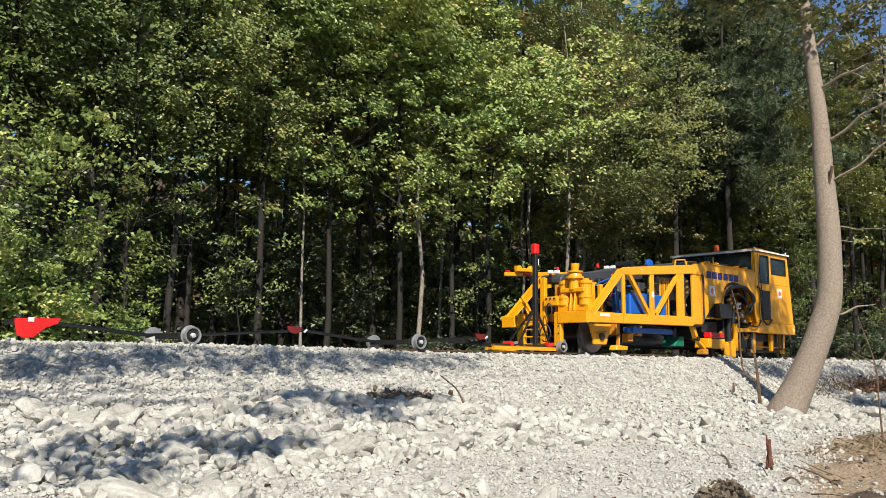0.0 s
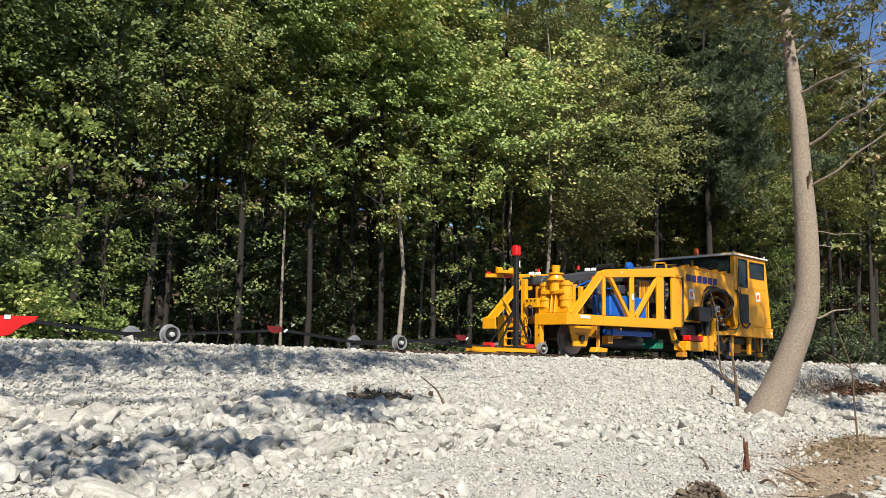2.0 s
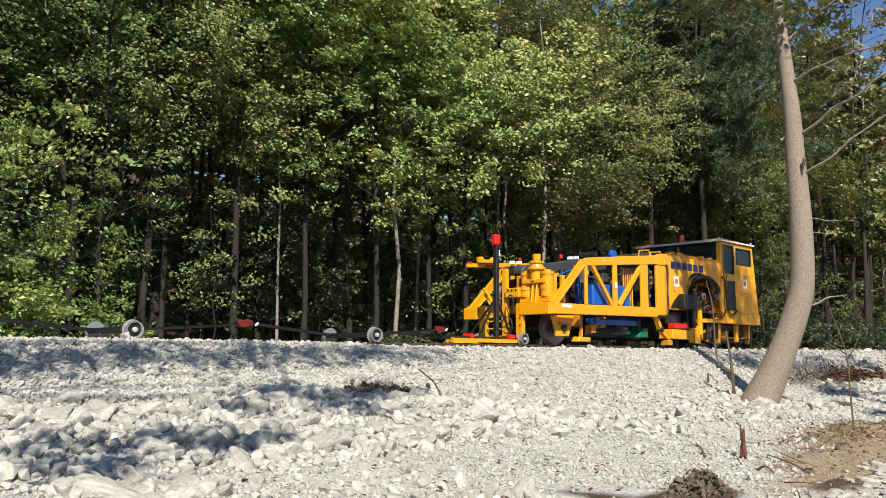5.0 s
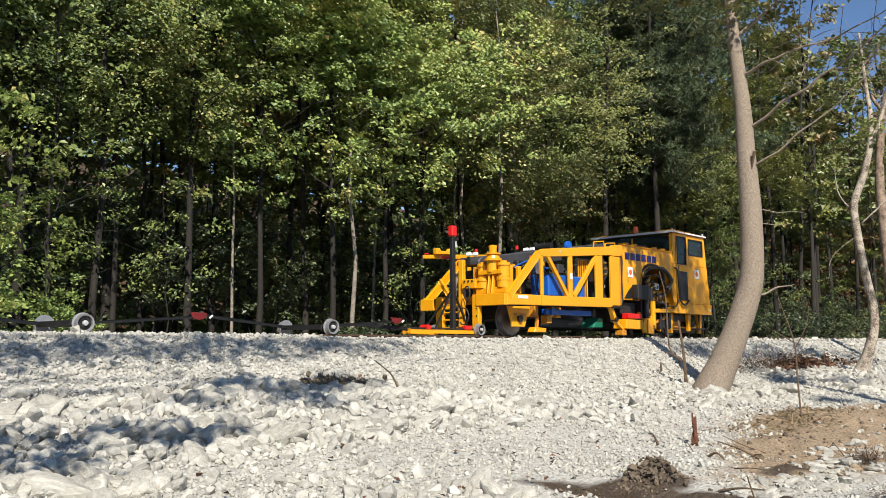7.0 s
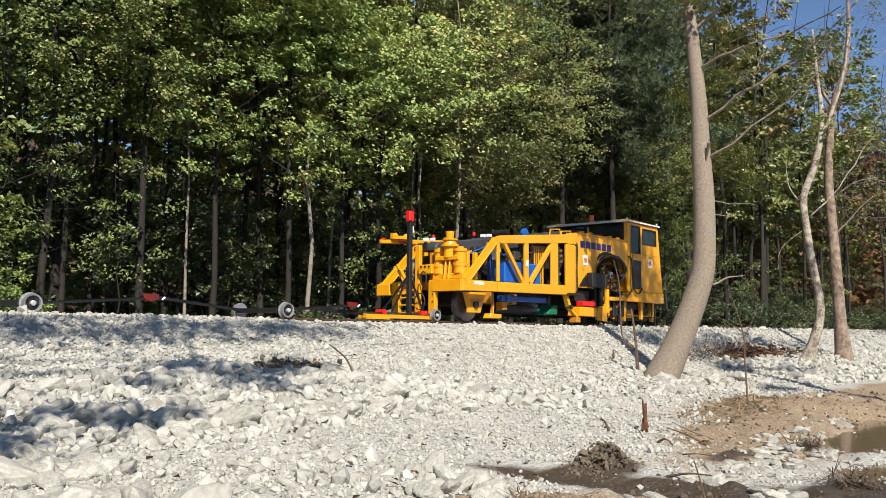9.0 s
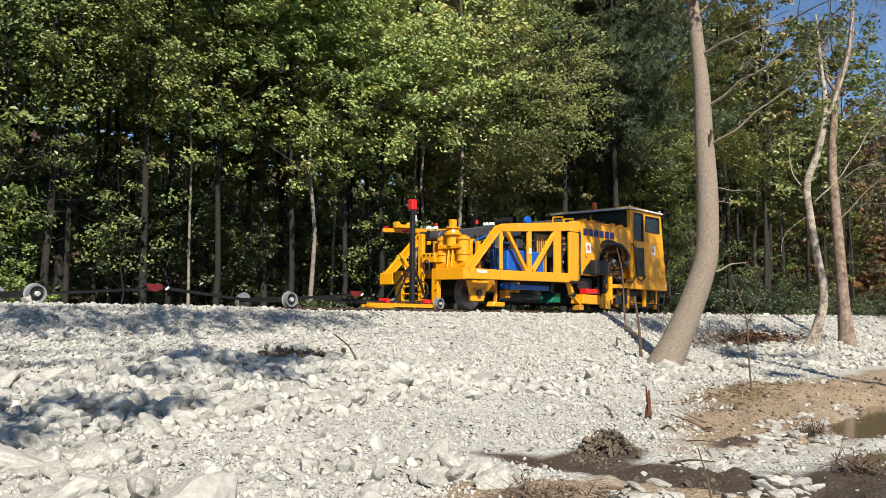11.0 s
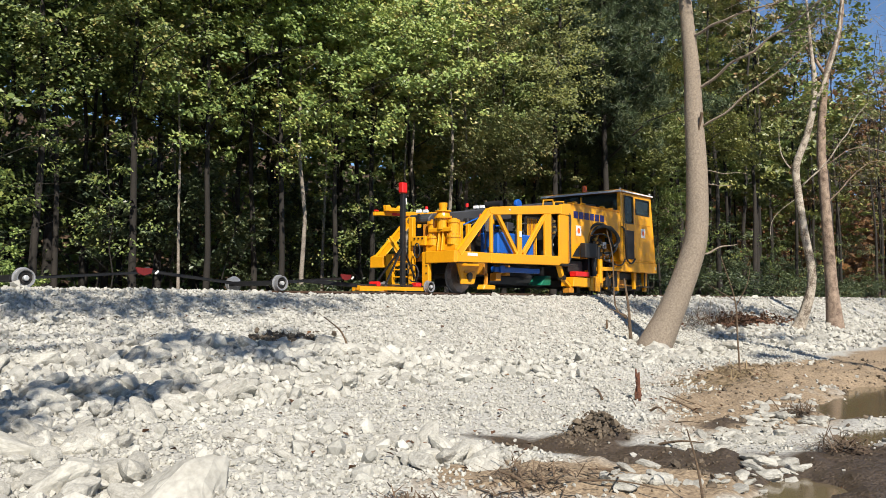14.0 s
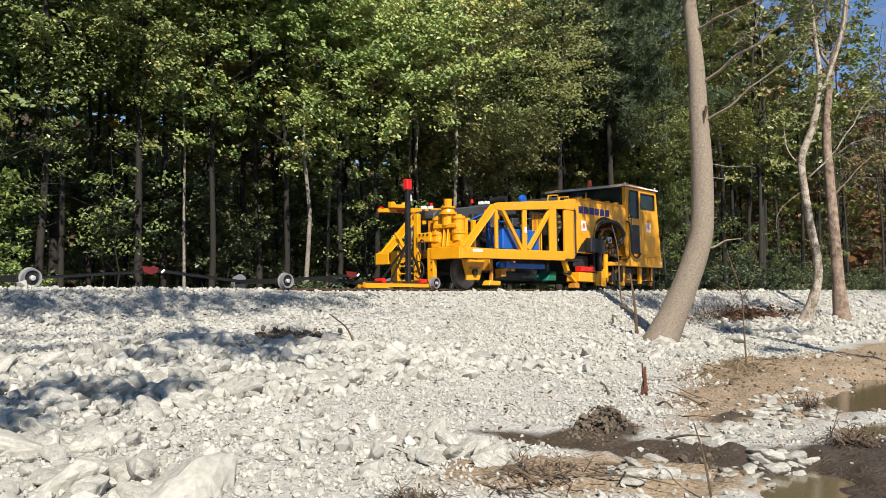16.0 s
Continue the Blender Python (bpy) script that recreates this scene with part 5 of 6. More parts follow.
    bushes = [shrub(61, 2.2, 2.4, 3600, LEAF_BRIGHT, "bright green leafy shrub at the wood's edge"), shrub(62, 1.3, 2.0, 2200, LEAF_SHADED, "low green shrub under the trees"), shrub(63, 3.2, 3.0, 3800, LEAF_SHADED, "tall leafy shrub at the wood's edge")]
    places = [(0, -3.4, 4.6, 0.7, 2.2), (1, 4.6, 4.4, 0.8, 3.0), (1, 5.8, 4.8, 0.9, 5.1), (2, -5.4, 5.2, 1.0, 0.3), (0, -4.7, 4.5, 1.0, 1.0), (0, -6.2, 4.4, 1.1, 2.0), (2, -7.6, 5.0, 1.1, 4.0), (1, -3.6, 4.3, 0.8, 0.5), (0, -8.8, 4.6, 1.1, 1.2)]
    x = -1.0
    while x < 70:
        x += rng.uniform(1.6, 3.4) if x < 14 else rng.uniform(2.2, 4.2)
        places.append((1 if x < 14 else rng.choice([1, 2, 2]), x, rng.uniform(3.9, 6.2) + (3.4 if x > 14 else 0), rng.uniform(0.45, 0.75) if x < 14 else rng.uniform(0.9, 1.3), rng.uniform(0, 6.28)))
    for k in range(9):
        places.append((1, 30 + 4.5 * k + rng.uniform(-1, 1), rng.uniform(4.2, 5.4), rng.uniform(1.2, 1.7), rng.uniform(0, 6.28)))
    for k in range(11):
        places.append((2, -8 + 2.3 * k + rng.uniform(-.6, .6), rng.uniform(8.6, 12.5), rng.uniform(1.1, 1.6), rng.uniform(0, 6.28)))
    plant(bushes, places, used)
    saplings = [broadleaf(71, 6.5, 0.045, 1300, LEAF_SHADED, "slim understorey sapling with scattered green leaves", low=0.2, spread=2.0, leaf=0.11, limbs=12), broadleaf(72, 5.0, 0.04, 2600, LEAF_BRIGHT, "slim bright-leaved understorey sapling", low=0.3, spread=1.8, leaf=0.105, limbs=11), broadleaf(73, 8.0, 0.06, 1600, LEAF_TAN, "slim yellowing understorey sapling", low=0.2, spread=2.2, leaf=0.12, limbs=13), broadleaf(74, 5.5, 0.04, 1100, LEAF, "slim understorey sapling with a few pale green sprays", low=0.3, spread=1.9, leaf=0.105, limbs=9)]
    places = []
    # young growth that hangs in front of the trunks along the edge
    places += [(1, -5.6, 4.8, 1.0, 0.4), (1, -4.4, 5.0, 0.95, 2.6), (1, -6.8, 4.7, 1.1, 4.4), (3, -3.3, 5.2, 0.9, 1.2)]
    for x in (0.6, 8.2, 15.0):
        places.append((3, x, rng.uniform(6.0, 7.4), rng.uniform(0.75, 1.0), rng.uniform(0, 6.28)))
    for k in range(14):
        places.append((rng.choice([0, 3]), 24 + 4.0 * k + rng.uniform(-1, 1), rng.uniform(5.4, 7.5), rng.uniform(0.9, 1.2), rng.uniform(0, 6.28)))
    for _ in range(22):
        x = -9 + 60 * rng.random() ** 1.5
        places.append((rng.choice([0, 0, 1, 2]), x, rng.uniform(9.5, 15.0), rng.uniform(0.9, 1.25), rng.uniform(0, 6.28)))
    plant(saplings, places, used)
    # unseen trees added beside and behind the viewer for their shade on the embankment
    plant(back, [(0, -27, -16.5, 0.95, 0.4), (2, -24, -22, 1.0, 0.9), (1, -14, -33, 1.0, 0.2), (2, 12, -29, 1.0, 2.2), (0, 24, -27, 1.0, 0.1), (1, 36, -24, 1.0, 3.1), (0, -3, -33, 1.0, 1.1)], used)
    # each spray: where its shade lies on the bank, half-length and half-width there, leaves, height
    shade_tree(12, (-15.9, -8.3), (-15.2, -8.9), "tall green tree added out of view to shade the stone bank",
                     ((-6.9, -1.45, 0.8, 0.55, 420, 8.6), (-5.7, -1.35, 0.8, 0.50, 300, 8.0), (-4.6, -1.50, 0.8, 0.50, 280, 9.2), (-3.4, -1.35, 0.9, 0.46, 330, 9.8), (-2.2, -1.40, 0.8, 0.42, 280, 10.2), (-1.0, -1.30, 0.9, 0.40, 250, 10.9), (0.2, -1.35, 0.7, 0.34, 160, 11.4),
                      (-3.6, -2.55, 0.8, 0.42, 430, 9.0), (-2.5, -2.90, 0.7, 0.42, 420, 9.5), (-3.3, -3.55, 0.55, 0.32, 260, 8.4), (-2.0, -2.5, 0.4, 0.26, 130, 9.7),
                      (-6.6, -4.05, 0.9, 0.42, 380, 6.6), (-5.6, -4.35, 0.7, 0.34, 250, 7.0), (-7.4, -4.6, 0.7, 0.40, 280, 6.0), (-4.8, -3.3, 0.4, 0.26, 90, 7.4)))
    shade_tree(13, (6.5, -16.0), (5.0, -13.5), "tall tree added out of view to shade the far bank and cab",
                     ((11.8, -1.6, 0.9, 0.6, 700, 11.0), (13.8, -1.7, 1.2, 0.7, 900, 11.6), (16.2, -1.9, 1.4, 0.8, 900, 12.0), (19.2, -2.0, 1.6, 0.8, 800, 12.6), (11.9, -3.9, 0.8, 0.4, 900, 10.4), (9.4, -6.0, 0.8, 0.3, 500, 9.4), (22.5, -2.4, 1.6, 0.8, 500, 13.0), (14.2, -4.6, 0.9, 0.4, 420, 11.0), (14.9, 0.9, 0.9, 0.8, 900, 12.5), (12.9, 0.9, 0.9, 0.8, 420, 12.0)))
    # far woods that close the view
    nr = np.random.RandomState(8)
    # Oversized leaves added as a ceiling that keeps sun and sky out of the wood.
    n = 30000
    px, py = nr.uniform(-20, 95, n), nr.uniform(11, 52, n)
    far = np.stack([px, py, 12.5 + 8 * nr.random_sample(n) + 0.05 * py], 1)
    tagged(new("far_woods", leaf_mesh("far_woods", far, nr.uniform(0.8, 1.4, n), LEAF, nr, 0.9)), "leaf ceiling added over the wood to block sun and sky", "woodland", kind="stuff")
    n = 34000
    px, py = nr.uniform(-12, 100, n), nr.uniform(24, 56, n)
    far = np.stack([px, py, ground_z(px, py) + 14 * nr.random_sample(n) ** 1.3], 1)
    tagged(new("far_woods", leaf_mesh("far_woods", far, nr.uniform(0.4, 0.7, n), LEAF, nr, 1.2)), "dark undergrowth deep in the wood", "woodland", kind="stuff")
    n = 30000
    px = nr.uniform(85, 170, n)
    py = nr.uniform(-2, 38, n) + np.clip(px - 120, 0, 50) * -0.35
    far = np.stack([px, py, ground_z(px, py) + (21 + 4 * np.sin(px * 0.3) + 3 * np.sin(py * 0.5)) * nr.random_sample(n) ** 0.9], 1)
    tagged(new("far_woods", leaf_mesh("far_woods", far, nr.uniform(0.5, 1.1, n), LEAF_RUST, nr, 1.2)), "autumn-tinted woodland where the line bends out of sight", "woodland", kind="stuff")
    n = 16000
    px, py = nr.uniform(-14, 45, n), nr.uniform(2.8, 26, n)
    lit = np.stack([px, py, ground_z(px, py) + 0.015], 1)
    tagged(new("leaf_litter", leaf_mesh("leaf_litter", lit, nr.uniform(0.06, 0.14, n), LITTER, nr, 0.35)), "brown fallen leaves covering the forest floor", "leaf litter", kind="stuff")


def limb(parent, pts, r0, bark, name="branch"):
    line, rr = smooth_line(pts, np.linspace(r0, r0 * 0.3, len(pts)), 5)
    line = [line[0]] + [tuple(Vector(p) + noise.noise_vector(Vector(p) * 2.1) * 0.07) for p in line[1:]]
    return part(name, tube(bmesh.new(), line, rr, 7), bark, parent, smooth=True)


def bank_trees():
    """The three pale trees that stand on the near foot of the embankment."""
    t = thing("tree", "pale-barked tree leaning from the rocky foot of the embankment", "tree", "bank trees")
    line, rr = smooth_line([(7.04, -4.12, 0.25), (7.10, -4.24, 0.60), (7.21, -4.47, 1.13), (7.32, -4.71, 1.75), (7.44, -4.95, 2.49), (7.50, -5.08, 3.12), (7.51, -5.11, 4.37), (7.49, -5.07, 5.64), (7.48, -5.05, 6.66), (7.45, -4.97, 7.86), (7.41, -4.89, 9.03), (7.36, -4.80, 10.6), (7.4, -4.7, 12.5)],
                           [0.44, 0.38, 0.315, 0.28, 0.265, 0.25, 0.235, 0.205, 0.18, 0.15, 0.13, 0.10, 0.05], 5)
    part("trunk", tube(bmesh.new(), line, rr, 18), BARK_PALE, t, smooth=True)
    for pts, r in (([(7.47, -4.99, 7.50), (7.30, -5.65, 7.62), (7.30, -6.30, 7.74), (7.38, -7.25, 7.90), (7.4, -8.1, 8.2)], 0.034), ([(7.50, -5.10, 6.28), (7.40, -5.80, 6.62), (7.40, -6.29, 6.84), (7.51, -7.14, 7.31), (7.54, -7.75, 7.74), (7.6, -8.4, 8.3)], 0.038),
                   ([(7.52, -5.12, 5.38), (7.50, -5.91, 5.80), (7.63, -6.63, 6.30), (7.70, -7.11, 6.63), (7.8, -7.7, 7.2)], 0.028), ([(7.51, -7.0, 7.22), (7.6, -7.5, 7.25), (7.7, -8.0, 7.5)], 0.02), ([(7.54, -5.16, 4.44), (7.75, -5.62, 4.42), (7.97, -6.09, 4.36)], 0.013), ([(7.54, -5.16, 4.12), (7.85, -5.83, 4.13)], 0.012),
                   ([(7.54, -5.16, 2.64), (7.78, -5.50, 2.78), (7.90, -5.80, 2.82)], 0.026), ([(7.46, -5.0, 8.45), (7.70, -5.52, 8.87), (7.92, -5.99, 9.36), (8.2, -6.5, 10.2)], 0.045), ([(7.40, -4.85, 9.6), (7.0, -4.1, 10.4), (6.8, -3.6, 11.4)], 0.05), ([(7.38, -4.8, 10.3), (7.9, -5.4, 11.2), (8.3, -6.0, 12.2)], 0.04)):
        limb(t, pts, r, BARK_PALE)
    part("broken_stub", rod(bmesh.new(), (7.38, -5.20, 5.28), (7.30, -5.34, 5.72), 0.02, 0.035, 6), DEADWOOD, t)
    nr = np.random.RandomState(3)
    # Unseen crown above the view; several clumps are placed to shade the cab.
    tips = [(Vector(p), 1) for p in ((8.2, -6.5, 10.3), (6.8, -3.6, 11.4), (8.3, -6.0, 12.2), (7.4, -4.7, 12.5), (7.6, -5.2, 11.4), (6.9, -4.2, 10.6), (7.7, -6.4, 11.2), (7.2, -6.6, 11.8), (8.1, -6.9, 11.6), (6.6, -6.4, 12.3), (8.4, -6.2, 11.0), (5.9, -6.6, 12.0), (7.0, -6.2, 11.4))]
    pts = crown_points(nr, tips, 13000, 0.8, 0.4)
    c = new("crown", leaf_mesh("crown", pts, nr.uniform(0.10, 0.20, len(pts)), LEAF_TAN, nr))
    c.parent = t
    twig_tips = [(Vector(p), 1) for p in ((7.4, -6.9, 7.85), (7.5, -7.6, 7.6), (7.7, -7.2, 6.7), (7.4, -6.4, 6.9), (7.9, -6.1, 9.4), (7.3, -6.0, 7.7), (7.6, -8.0, 7.5))]
    twigs(t, twig_tips, 190, 5, BARK_PALE, 0.6)
    pts = crown_points(nr, twig_tips, 120, 0.3, 0.3)
    c = new("leaves", leaf_mesh("leaves", pts, nr.uniform(0.04, 0.09, len(pts)), LEAF_TAN, nr))
    c.parent = t
    t = thing("tree", "crooked pale tree with peeling bark and ivy on the embankment foot", "tree", "bank trees")
    line, rr = smooth_line([(17.82, -3.9, 0.40), (17.92, -4.24, 1.27), (17.99, -4.46, 2.37), (17.93, -4.27, 3.86), (17.89, -4.14, 4.99), (17.87, -4.09, 5.96), (17.96, -4.37, 6.78), (18.03, -4.62, 7.81), (18.05, -4.67, 8.86), (18.03, -4.60, 9.70), (18.0, -4.5, 11.5)],
                           [0.25, 0.165, 0.135, 0.125, 0.12, 0.12, 0.11, 0.10, 0.08, 0.06, 0.03], 4)
    part("trunk", tube(bmesh.new(), line, rr, 12), BARK_PEEL, t, smooth=True)
    for pts, r in (([(17.92, -4.22, 5.3), (18.17, -5.07, 6.16), (18.4, -5.8, 7.41), (18.5, -6.2, 7.8)], 0.03), ([(18.03, -4.6, 7.75), (18.24, -5.28, 9.62), (18.31, -5.51, 11.26)], 0.075), ([(17.87, -4.05, 5.7), (17.8, -3.7, 6.3), (17.75, -3.6, 7.2)], 0.03), ([(17.9, -4.2, 5.0), (17.7, -3.4, 4.3), (17.68, -3.3, 3.6)], 0.012)):
        limb(t, pts, r, BARK_PEEL)
    tips = [(Vector(p), 1) for p in ((18.0, -4.6, 7.6), (18.1, -4.8, 8.4), (18.2, -5.1, 9.0), (17.95, -4.4, 7.9), (18.3, -5.4, 10.6), (18.0, -4.5, 11.0))]
    pts = crown_points(nr, tips, 1000, 0.5, 0.6)
    c = new("ivy", leaf_mesh("ivy", pts, nr.uniform(0.10, 0.2, len(pts)), LEAF, nr))
    c.parent = t
    t = thing("tree", "grey-brown mottled tree with ivy on the embankment foot", "tree", "bank trees")
    line, rr = smooth_line([(22.72, -3.88, 0.40), (22.69, -3.78, 2.07), (22.67, -3.69, 4.2), (22.65, -3.60, 6.09), (22.64, -3.57, 7.64), (22.70, -3.79, 9.97), (22.80, -4.19, 11.33), (22.85, -4.38, 12.78), (22.9, -4.4, 15)],
                           [0.33, 0.22, 0.19, 0.175, 0.16, 0.12, 0.10, 0.08, 0.03], 5)
    part("trunk", tube(bmesh.new(), line, rr, 12), BARK_RED, t, smooth=True)
    for pts, r in (([(22.65, -3.6, 5.0), (22.9, -4.4, 6.0), (23.1, -5.2, 6.6), (23.4, -6.4, 6.4)], 0.03), ([(22.65, -3.6, 6.6), (23.0, -4.9, 7.2), (23.5, -6.6, 6.2), (23.55, -6.8, 4.6)], 0.022), ([(22.7, -3.8, 10.0), (22.5, -3.0, 11.5), (22.4, -2.7, 13.0)], 0.07)):
        limb(t, pts, r, BARK_RED)
    tips = [(Vector(p), 1) for p in ((22.65, -3.6, 7.4), (22.7, -3.7, 8.6), (22.75, -3.9, 9.6), (22.9, -4.2, 11.0), (22.5, -3.2, 12.0))]
    pts = crown_points(nr, tips, 1500, 0.65, 0.9)
    c = new("ivy", leaf_mesh("ivy", pts, nr.uniform(0.12, 0.22, len(pts)), LEAF, nr))
    c.parent = t
    # bare sparse crowns of trees farther along the near side
    for k, (x, y, h) in enumerate(((30, -5.5, 15), (37, -7.5, 14), (44, -5.0, 16), (40, -10, 13), (54, -8, 17), (34, -12, 14), (48, -12, 16), (60, -4, 18), (66, -12, 17), (75, -6, 20), (46, -2.8, 15), (58, -14, 17))):
        t = broadleaf(90 + k, h * 1.15, 0.15, 1500, LEAF_RUST if k % 2 else LEAF_TAN, "thin half-bare tree with rusty leaves beyond the embankment", BARK_GREY, low=0.35, spread=3.2, leaf=0.11, limbs=22, group="bank trees", bare=900)
        t.matrix_basis = pose(x, y, float(ground_z(x, y)) - 0.02)


woodland()
bank_trees()


# ---- sticks and brush on the bank ----
def stick(name, label, pts, r, mat=DEADWOOD, extra=()):
    line, rr = smooth_line(pts, np.linspace(r, r * 0.4, len(pts)), 4)
    bm = tube(bmesh.new(), line, rr, 6)
    for e in extra:
        tube(bm, *smooth_line(e, np.linspace(r * 0.6, r * 0.2, len(e)), 3), 5)
    return tagged(part(name, bm, mat), label, "stick")


def small_growth():
    stick("dead_sapling", "thin broken grey sapling standing in the ballast", [(7.03, -3.70, 0.45), (7.01, -3.66, 1.38), (6.97, -3.58, 2.10)], 0.045, DEADWOOD, [[(6.99, -3.62, 1.2), (6.86, -3.4, 1.5), (6.84, -3.36, 2.6), (6.78, -3.25, 3.2)], [(6.99, -3.62, 1.25), (6.8, -3.3, 1.42)]])
    stick("bent_twig", "bent brown twig sticking out of the stones", [(-1.85, -3.75, 0.78), (-1.86, -3.73, 0.99), (-1.92, -3.66, 1.17), (-2.0, -3.58, 1.27), (-2.09, -3.49, 1.37)], 0.02)
    z = lambda x, y: float(ground_z(x, y))
    stick("broken_stump", "reddish splintered stump standing in the gravel", [(0.26, -7.28, z(.26, -7.28) - 0.1), (0.23, -7.27, 0.33), (0.28, -7.26, 0.44), (0.25, -7.25, 0.50)], 0.05, REDWOOD, [[(0.26, -7.28, 0.2), (0.1, -7.45, 0.12), (-0.1, -7.6, 0.2)], [(0.25, -7.30, 0.30), (0.36, -7.2, 0.50), (0.33, -7.2, 0.66)], [(0.22, -7.30, 0.28), (0.18, -7.31, 0.62)], [(0.28, -7.26, 0.40), (0.29, -7.27, 0.62)]])
    stick("bare_sapling", "thin bare sapling growing by the muddy bank", [(4.86, -6.97, z(4.86, -6.97) - 0.1), (4.84, -6.94, 1.0), (4.82, -6.92, 1.6), (4.70, -6.72, 2.4)], 0.018, DEADWOOD, [[(4.83, -6.93, 1.5), (4.95, -7.1, 1.9), (5.0, -7.15, 2.3)], [(4.82, -6.92, 1.6), (4.6, -6.5, 1.9)]])
    stick("thin_cane", "thin dry cane standing in the mud", [(-4.19, -10.06, -0.05), (-4.20, -10.0, 0.35), (-4.26, -9.95, 0.62)], 0.012, DEADWOOD)
    stick("short_post", "short weathered stub of wood in the ballast", [(7.70, -2.72, 0.7), (7.70, -2.72, 1.15)], 0.05)
    rng = random.Random(4)
    for k in range(16):
        x, y = rng.choice([(-4.4, -9.0), (-1.5, -8.3), (-0.4, -7.9), (1.6, -8.6), (0.2, -7.5)])
        x, y, a, ln = x + rng.uniform(-.9, .9), y + rng.uniform(-.5, .5), rng.uniform(0, 6.28), rng.uniform(0.2, 0.7)
        b = (x + math.cos(a) * ln, y + math.sin(a) * ln)
        stick("dead_branch", "dry broken branch lying on the ground", [(x, y, z(x, y) + 0.01), ((x + b[0]) / 2, (y + b[1]) / 2, z((x + b[0]) / 2, (y + b[1]) / 2) + rng.uniform(0.03, 0.10)), (*b, z(*b) + rng.uniform(0.0, 0.2))], rng.uniform(0.008, 0.02))
    for name, label, cx, cy, rx, ry, n, hgt, ln in (("brush_pile", "pile of dry brown brushwood on the ballast slope", 14.6, -2.75, 3.2, 0.30, 900, 0.30, 0.7), ("brush_pile", "heap of dead weeds on the stone slope", -2.0, -2.75, 0.75, 0.30, 700, 0.09, 0.22), ("straw", "flattened straw over the muddy bank", 4.4, -6.95, 2.8, 0.55, 800, 0.02, 0.40), ("root_clump", "clump of dark roots and dead grass", -4.75, -8.85, 0.8, 0.40, 260, 0.05, 0.24), ("root_clump", "clump of roots and earth at the water", 1.6, -9.0, 0.4, 0.2, 300, 0.12, 0.25), ("root_clump", "tangle of reddish dead roots beside the puddle", -0.9, -10.15, 0.5, 0.25, 320, 0.12, 0.3), ("root_clump", "clump of roots in the corner of the mud", -6.0, -8.6, 0.25, 0.2, 260, 0.10, 0.2)):
        nr = np.random.RandomState(n)
        px, py = cx + nr.normal(0, 0.5, n) * rx, cy + nr.normal(0, 0.5, n) * ry
        pz = ground_z(px, py) + nr.random_sample(n) * hgt
        d = nr.normal(0, 1, (n, 3)) * (1, 1, 0.08 if name == "straw" else 0.3)
        d = d / np.linalg.norm(d, axis=1, keepdims=True) * nr.uniform(0.4, 1, (n, 1)) * ln
        s = np.cross(d, (0, 0, 1.0))
        s = s / (np.linalg.norm(s, axis=1, keepdims=True) + 1e-6) * (0.012 if name == "straw" else 0.008)
        p = np.stack([px, py, pz], 1)
        v = np.stack([p - s, p + s, p + d + s * 0.4, p + d - s * 0.4], 1)
        tagged(new(name, raw_mesh(name, v.reshape(-1, 3), np.arange(n * 4).reshape(n, 4), GRASS if name == "straw" else DEADWOOD)), label, "brush", kind="stuff")
    nr = np.random.RandomState(78)
    n = 800
    px, py = 17.0 + nr.normal(0, 1.7, n), -2.85 + nr.normal(0, 0.20, n)
    p = np.stack([px, py, ground_z(px, py) + 0.04 + 0.16 * nr.random_sample(n)], 1)
    tagged(new("leaf_drift", leaf_mesh("leaf_drift", p, nr.uniform(0.08, 0.17, n), LITTER, nr, 0.9)), "drift of brown dead leaves caught on the stone slope", "fallen leaves", kind="stuff")
    nr = np.random.RandomState(77)
    n = 260
    px, py = nr.uniform(-8, 6, n), nr.uniform(-8.5, -1.5, n)
    p = np.stack([px, py, ground_z(px, py) + 0.05], 1)
    tagged(new("fallen_leaves", leaf_mesh("fallen_leaves", p, nr.uniform(0.05, 0.10, n), LITTER, nr, 0.5)), "scattered brown fallen leaves on the stones", "fallen leaves", kind="stuff")


small_growth()


# ---- stones ----
def scatter(nr, n, x0, x1, y0, y1, size, sink=0.25):
    px, py = nr.uniform(x0, x1, n), nr.uniform(y0, y1, n)
    soil, mud, wood = cover(px, py)
    keep = nr.random_sample(n) > np.clip(soil * 1.75 + mud * 3.2 - 0.45, 0, 0.988)
    px, py = px[keep], py[keep]
    s = size * nr.lognormal(0, 0.32, len(px))
    return np.stack([px, py, ground_z(px, py) + s * sink], 1), s


